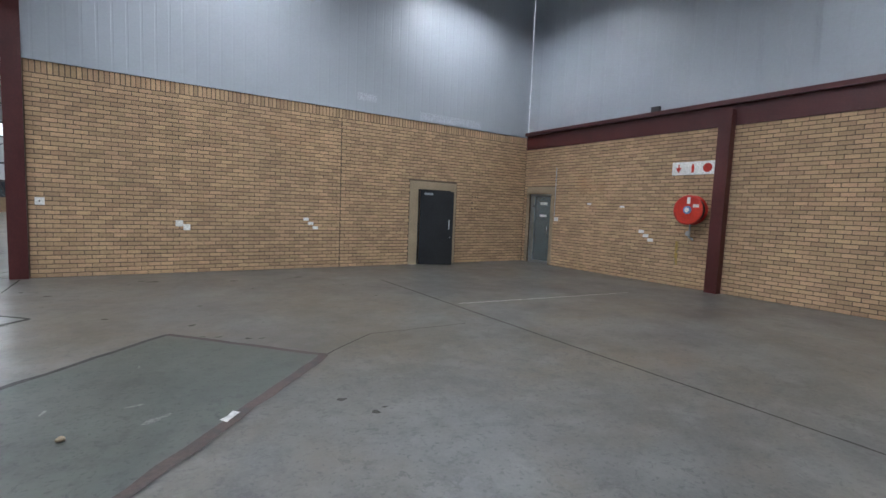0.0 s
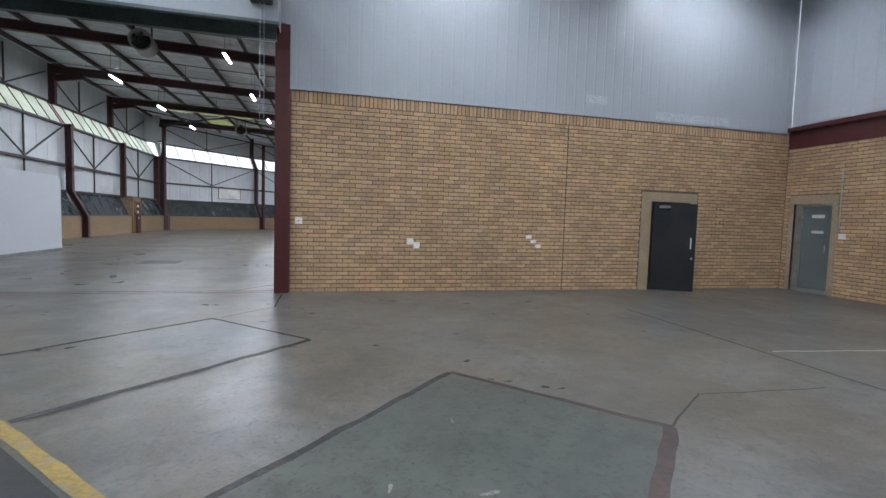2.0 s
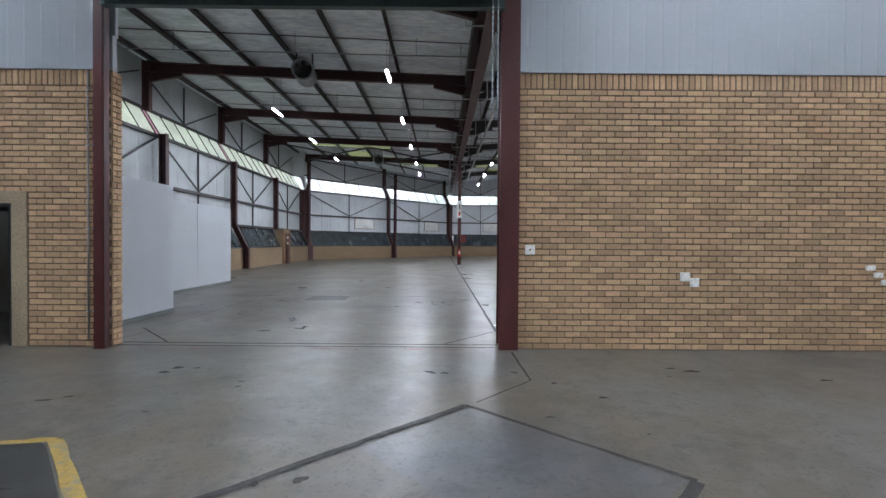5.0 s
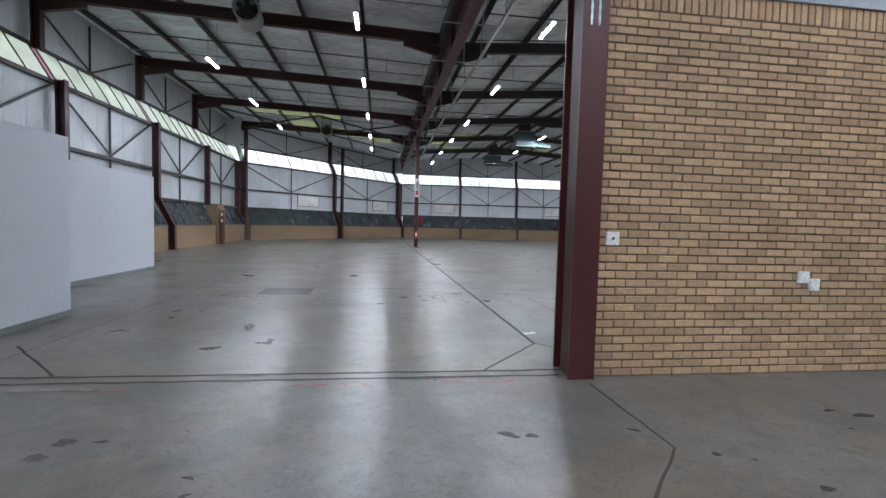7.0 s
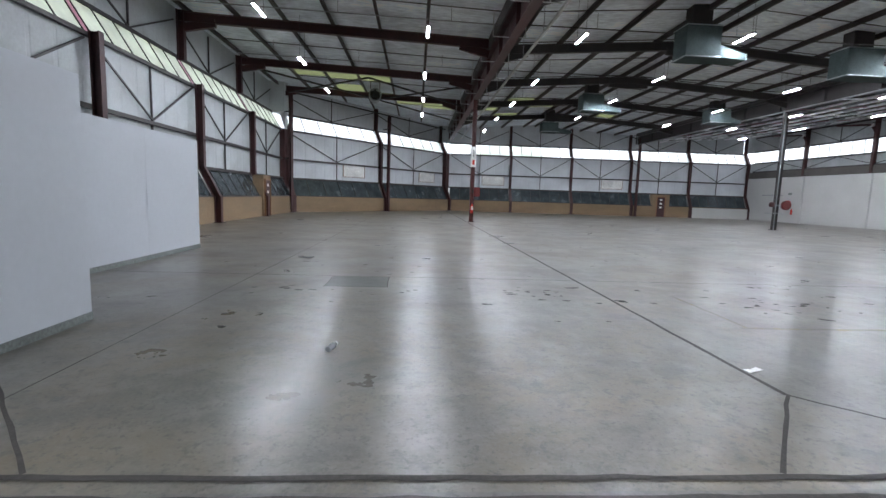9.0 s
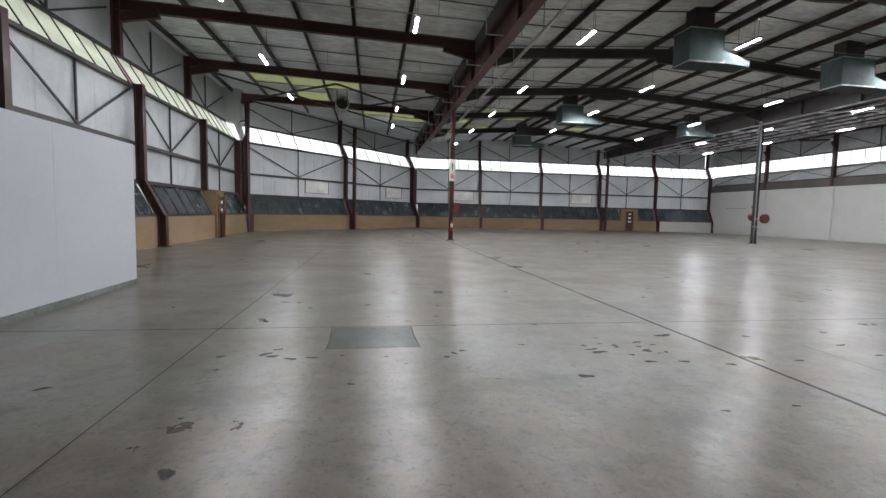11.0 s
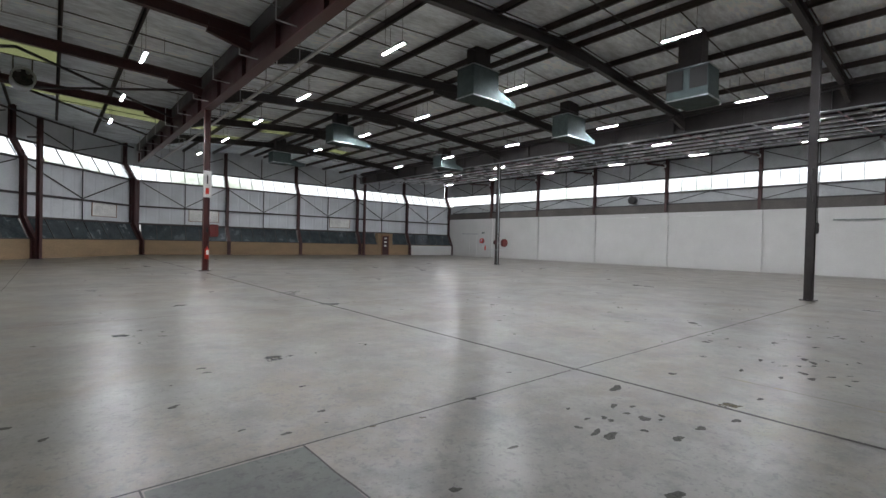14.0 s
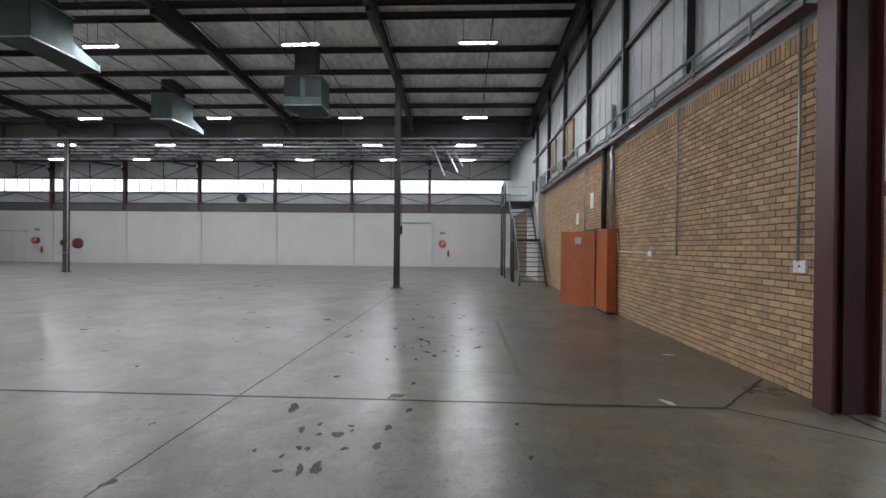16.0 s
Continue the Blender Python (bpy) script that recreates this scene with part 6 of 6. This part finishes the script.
# thin sprinkler and cable runs under the roof
for i, (p, q) in enumerate((((-13.5, 21.6, 8.35), (-1.2, 21.6, 8.15)), ((-13.5, 28.2, 8.4), (-1.2, 28.2, 8.15)), ((-13.5, 34.6, 8.4), (-1.2, 34.6, 8.15)),
                            ((0, 22.2, 8.35), (18.8, 22.2, 8.3)), ((0, 28.6, 8.35), (18.8, 28.6, 8.3)), ((0, 35.2, 8.35), (18.8, 35.2, 8.3)), ((0, 41.6, 8.35), (18.8, 41.6, 8.3)),
                            ((17.2, 12.3, 8.05), (17.2, 57, 8.05)))):
    e = root("conduit", p, "thin pipe run strapped under the roof", "conduit", "roof conduits")
    bm = bmesh.new()
    tube(bm, (0, 0, 0), Vector(q) - Vector(p), 0.022, 6)
    part("tube", bm, "rail" if i < 3 else "dark_steel", e)
    for s in (0.15, 0.5, 0.85):
        c = (Vector(q) - Vector(p)) * s
        x = p[0] + c.x
        bm = bmesh.new()
        tube(bm, c, (c.x, c.y, under(x) + 0.63 - p[2]), 0.008, 5)
        part("strap", bm, "dark_steel", e)
# crossed roof bracing by the angled wall
for p, q in (((-13.5, 38.0, 8.5), (-7.2, 44.2, 8.3)), ((-7.2, 38.0, 8.3), (-13.5, 44.2, 8.5)), ((-7.2, 38.0, 8.3), (-1.2, 44.2, 8.1)), ((-1.2, 38.0, 8.1), (-7.2, 44.2, 8.3)),
             ((-13.0, 44.3, 8.5), (-1.5, 56.6, 8.1)), ((-7.2, 44.3, 8.3), (-1.5, 50.5, 8.1))):
    e = root("roof_brace", p, "dark steel angle bracing under the roof", "brace", "roof braces")
    bm = bmesh.new()
    bar(bm, (0, 0, 0), Vector(q) - Vector(p), 0.09, 0.09)
    part("angle", bm, "dark_steel", e)

# ---- open ceiling runners of the low bay ----


def runner_z(x):
    return 7.62 + (x - XV2) / (XE - XV2) * 1.0


e = root("ceiling_grid", (XV2, 12.3, 7.7), "bare pale ceiling runners without any tiles", "ceiling grid")
for k in range(7):
    x = XV2 + 0.5 + 1.75 * k
    bm = bmesh.new()
    box(bm, x - XV2 - 0.075, x - XV2 + 0.075, 0.1, 45.5, runner_z(x) - 7.7, runner_z(x) - 7.60)
    part("runner", bm, "grid", e)
for k in range(14):
    y = 0.5 + 3.24 * k
    x0, x1 = XV2 + 0.4, XV2 + (11.0 if k % 4 else 11.6)
    bm = bmesh.new()
    bar(bm, (x0 - XV2, y, runner_z(x0) - 7.65), (x1 - XV2, y, runner_z(x1) - 7.65), 0.04, 0.05)
    part("cross_runner", bm, "lilac" if k % 2 == 0 else "grid", e)
for k in range(14):
    y = 1.6 + 3.24 * k
    for x in (XV2 + 0.5, XV2 + 5.75, XV2 + 11.0):
        bm = bmesh.new()
        tube(bm, (x - XV2, y, runner_z(x) - 7.65), (x - XV2, y, under(x) + 0.62 - 7.7), 0.008, 5)
        part("hanger", bm, "rail", e)
for dx, y, l in ((4.2, 5.6, 1.6), (5.6, 4.8, 1.2), (4.9, 4.4, 0.9)):
    bm = bmesh.new()
    z = runner_z(XV2 + dx) - 7.65
    bar(bm, (dx, y, z), (dx + 1.4, y - 0.7, z - l), 0.09, 0.05)
    part("fallen_runner", bm, "grid", e, "runner hanging loose")

# ---- orange cabinet with an open leaf ----
e = root("cabinet", (5.48, WB_ + 0.01, 0), "orange painted steel cabinet against the brick, one leaf open", "cabinet")
boxpart("body", (0, 0.92, 0.02, 0.26, 0.06, 2.1), "orange", e, "", 0.006)
boxpart("plinth", (0.02, 0.9, 0.04, 0.24, 0, 0.06), "black", e)
lf = boxpart("door", (0, 1.02, 0, 0.03, 0.07, 2.08), "orange", e, "orange leaf swung open", 0.004)
lf.matrix_local = pose(0.93, 0.28, 0, 0, 0, 47)
boxpart("label_plate", (0.40, 0.58, 0.031, 0.036, 1.75, 1.92), "galv", lf)
for z in (0.25, 0.45, 1.0, 1.5, 1.9):
    bm = bmesh.new()
    tube(bm, (0.925, 0.275, z), (0.925, 0.275, z + 0.12), 0.016, 8)
    part("hinge", bm, "chrome" if z < 0.5 else "orange", e)
boxpart("shelf_top", (-0.01, 0.93, 0.015, 0.27, 2.1, 2.115), "orange", e)

# ---- stair up to the gallery ----
st = root("stair", (13.7, 12.35, 0), "dark steel stair with open treads and a landing", "stair")
RISE, GO = 0.205, 0.21
for k in range(10):
    boxpart("tread", (k * GO, k * GO + 0.12, 0.04, 1.10, (k + 1) * RISE - 0.035, (k + 1) * RISE), "stair", st)
for y in (0.0, 1.14):
    bm = bmesh.new()
    bar(bm, (-0.05, y, 0.0), (10 * GO, y, 10 * RISE), 0.05, 0.2)
    part("stringer", bm, "stair", st)
boxpart("landing", (10 * GO, 10 * GO + 1.0, -0.05, 1.2, 10 * RISE - 0.12, 10 * RISE), "stair", st)
for k in range(10):
    x = 10 * GO + 0.9 + k * GO
    boxpart("tread", (x, x + 0.12, 0.04, 1.05, 10 * RISE + (k + 1) * RISE - 0.035, 10 * RISE + (k + 1) * RISE), "stair", st)
for y in (0.0, 1.12):
    bm = bmesh.new()
    bar(bm, (10 * GO + 0.9, y, 10 * RISE), (20 * GO + 0.9, y, 20 * RISE), 0.05, 0.2)
    part("stringer", bm, "stair", st)
boxpart("platform", (20 * GO + 0.8, 20 * GO + 3.4, -0.2, 1.35, 20 * RISE - 0.16, 20 * RISE), "stair", st)
for x, y, z0, z1_ in ((2.2, 1.18, 0, 3.1), (3.0, 1.18, 0, 3.1), (5.2, 1.32, 0, 5.2), (6.4, 1.32, 0, 5.2), (7.5, 1.32, 0, 5.2), (5.2, -0.15, 4.1, 5.2)):
    bm = bmesh.new()
    tube(bm, (x, y, z0), (x, y, z1_), 0.04, 8)
    part("post", bm, "stair", st)
for p, q in (((0, 1.18, 0.95), (2.2, 1.18, 3.05)), ((2.2, 1.18, 3.05), (3.0, 1.18, 3.1)), ((3.0, 1.18, 3.1), (5.2, 1.32, 5.2)), ((5.2, 1.32, 5.2), (7.5, 1.32, 5.2)),
             ((5.2, 1.32, 4.7), (7.5, 1.32, 4.7)), ((0, 1.18, 0.0), (0, 1.18, 0.95)), ((7.5, 1.32, 5.2), (7.5, -0.15, 5.2)), ((7.5, 1.32, 4.7), (7.5, -0.15, 4.7))):
    bm = bmesh.new()
    tube(bm, p, q, 0.024, 8)
    part("handrail", bm, "rail", st)
tagged(boxpart("white_board", (16.11, 21.5, WB_ + 0.004, WB_ + 0.05, 0, 4.0), "white_wall"), "white painted board lining behind the stair", "wall board")
tagged(boxpart("white_post", (15.85, 16.1, WB_ + 0.004, WB_ + 0.3, 0, 5.0), "white_wall"), "white boxed post against the brick by the stair", "post")

# ---- rail, girts and services on the hall side of the cross wall ----
e = root("gallery_rail", (-0.9, WB_ + 0.22, 4.15), "pale pipe handrail over a dark red angle along the wall top", "handrail")
bm = bmesh.new()
tube(bm, (0, 0, 0.41), (17.0, 0, 0.86), 0.028, 8)
part("handrail", bm, "rail", e)
bm = bmesh.new()
box(bm, 0, 17, -0.21, 0.0, 0.06, 0.075)
box(bm, 0, 17, -0.015, 0.0, 0.075, 0.13)
part("angle", bm, "maroon", e)
bm = bmesh.new()
box(bm, 0, 17, -0.10, -0.07, 0.25, 0.32)
part("lower_rail", bm, "dark_steel", e, "dark flat lower rail")
bm = bmesh.new()
tube(bm, (0, -0.14, 0.37), (17.0, -0.14, 0.42), 0.03, 8)
part("service_pipe", bm, "rail", e, "pale service pipe")
for k in range(12):
    x = 0.9 + 1.45 * k
    bm = bmesh.new()
    tube(bm, (x, 0, 0.08), (x, 0, 0.41 + 0.0265 * x), 0.018, 6)
    part("post", bm, "rail", e)
    bm = bmesh.new()
    bar(bm, (x, 0, 0.16), (x, -0.2, 0.16), 0.03, 0.03)
    part("bracket", bm, "dark_steel", e)
e = root("wall_rails_cross", (0, WB_ + 0.06, 4.5), "dark steel studs and girts on the hall sheeting", "steelwork", kind="structure")
for x in (1.85, 4.9, 8.0, 11.2, 14.4, 17.6):
    boxpart("stud", (x - 0.07, x + 0.07, -0.03, 0.1, 0.0, 4.2), "dark_steel", e)
for z in (1.75, 3.4):
    boxpart("girt", (-0.9, 19, -0.035, 0.06, z - 0.06, z + 0.06), "dark_steel", e)
for x in (10.0, 10.9, 13.0):
    boxpart("shutter_panel", (x, x + 0.75, -0.03, 0.03, 0.3, 1.6), "plaster", e)
plate(-0.62, WB_, 1.44, (0, 1, 0), 0.20, 0.14, True, "white switch box at the end of a conduit")
for x, z0, z1_, r, mat, lab in ((-0.62, 1.5, 4.2, 0.016, "galv", "thin steel conduit down to the switch box"), (2.32, 1.5, 4.1, 0.014, "galv", "thin steel conduit on the brick wall"),
                                (5.72, 2.12, 5.2, 0.055, "galv", "thick steel pipe above the cabinet"), (6.35, 2.12, 4.3, 0.07, "black", "bundle of black cables above the cabinet"),
                                (8.5, 2.1, 4.2, 0.016, "galv", "thin steel conduit on the brick wall")):
    e = root("conduit", (x, WB_ + 0.03 + r, z0), lab, "conduit")
    bm = bmesh.new()
    tube(bm, (0, 0, 0), (0, 0, z1_ - z0), r, 10)
    part("tube", bm, mat, e)
    for z in (0.3, (z1_ - z0) * 0.7):
        boxpart("clip", (-r - 0.02, r + 0.02, -r - 0.03, -r + 0.01, z, z + 0.03), "galv", e)
e = root("cable", (3.45, WB_ + 0.02, 1.53), "white cable run ending in a small white socket", "cable")
bm = bmesh.new()
tube(bm, (0, 0.01, 0), (1.95, 0.01, 0.03), 0.014, 6)
tube(bm, (1.95, 0.01, 0.03), (2.02, 0.01, 0.5), 0.014, 6)
part("cord", bm, "white", e)
boxpart("socket", (-0.12, 0.06, -0.015, 0.05, -0.05, 0.05), "white", e, "", 0.004)
for x, z, w, h in ((7.8, 3.04, 0.34, 0.45), (9.5, 2.6, 0.3, 0.36)):
    tagged(boxpart("notice", (x - w / 2, x + w / 2, WB_ + 0.005, WB_ + 0.02, z - h / 2, z + h / 2), "white"), "white paper notice on the brick wall", "notice", "wall notices")

# ---- loose litter ----
e = root("plastic_bottle", pose(-5.0, 14.2, 0.033, 0, 90, 75), "crushed clear plastic bottle lying on the concrete", "bottle")
bm = bmesh.new()
lathe(bm, (0, 0, -0.1), (0, 0, 1), [(0, 0.024), (0.01, 0.031), (0.05, 0.026), (0.09, 0.032), (0.13, 0.03), (0.17, 0.013), (0.185, 0.013)], 14)
part("body", bm, "clear_plastic", e)
bm = bmesh.new()
lathe(bm, (0, 0, 0.085), (0, 0, 1), [(0, 0.015), (0.018, 0.015)], 12)
part("cap", bm, "white", e)
for x, y, a, s in ((-1.02, 13.73, 20, 0.1), (1.32, 4.12, 48, 0.085), (-0.35, 3.3, 10, 0.05), (1.2, 12.75, 70, 0.1)):
    bm = bmesh.new()
    pts = [(-s, -s * .35), (-s * .2, -s * .42), (s, -s * .3), (s * .9, s * .35), (0, s * .3), (-s * .95, s * .4)]
    v = [bm.verts.new((x_, y_, 0.011 + 0.008 * (i % 2))) for i, (x_, y_) in enumerate(pts)]
    f = bm.faces.new(v)
    r = bmesh.ops.solidify(bm, geom=[f], thickness=0.003)
    o = part("paper_scrap", bm, "white")
    o.matrix_world = pose(x, y, 0, 0, 0, a)
    tagged(o, "torn white paper scrap lying on the concrete", "paper", "paper scraps")

# ---- trees outside the clerestory ----


def tree(x, y, h, spread, seed, leaves=1400, size=1.0):
    rng = random.Random(seed)
    e = root("tree", (x, y, -0.32), "leafy green tree outside the windows", "tree", "trees outside")
    bm = bmesh.new()
    lathe(bm, (0, 0, 0), (0, 0, 1), [(0, 0.24), (h * 0.35, 0.17), (h * 0.7, 0.08), (h * 0.9, 0.02)], 9)
    limbs = []
    for k in range(8):
        a, z = rng.uniform(0, math.tau), h * rng.uniform(0.3, 0.7)
        q = Vector((math.cos(a) * spread * 0.8, math.sin(a) * spread * 0.8, z + h * 0.2))
        tube(bm, (0, 0, z), q, 0.05, 6)
        limbs.append(q)
    part("trunk", bm, "bark", e)
    verts, faces = [], []
    for k in range(leaves):
        base = rng.choice(limbs + [Vector((0, 0, h * 0.85)), Vector((0, 0, h * 0.7))])
        c = base + Vector((rng.gauss(0, spread * 0.34), rng.gauss(0, spread * 0.34), rng.gauss(0, h * 0.09)))
        s = rng.uniform(0.12, 0.28) * size
        d1 = Vector((rng.gauss(0, 1), rng.gauss(0, 1), rng.gauss(0, 0.6))).normalized()
        d2 = d1.orthogonal().normalized()
        i = len(verts)
        verts += [tuple(c - d1 * s), tuple(c + d2 * s * 0.45), tuple(c + d1 * s), tuple(c - d2 * s * 0.45)]
        faces.append((i, i + 1, i + 2, i + 3))
    me = bpy.data.meshes.new("crown")
    me.from_pydata(verts, [], faces)
    me.materials.append(M["leaf"])
    o = new("crown", me)
    o.parent = e
    return e


near_tree = tree(-23.5, 24, 11.0, 3.4, 3, 2200, 1.2)
for y, x, a in ((18.5, -22.5, 50), (29.5, -24, 170), (35, -23.5, 260), (40.5, -25, 20)):
    copy_thing(near_tree, pose(x, y, -0.32, 0, 0, a))
trees = [tree(-34, 33, 11, 3.0, 1), tree(-33, 20, 10, 2.6, 2)]
for i, (x, y, a) in enumerate(((-36, 52, 40), (-35, 42, 120), (8, 82, 60), (13, 84, 100), (-4, 88, 150), (52, 37, 90), (54, 56, 10))):
    copy_thing(trees[i % 2], pose(x, y, -0.32, 0, 0, a))
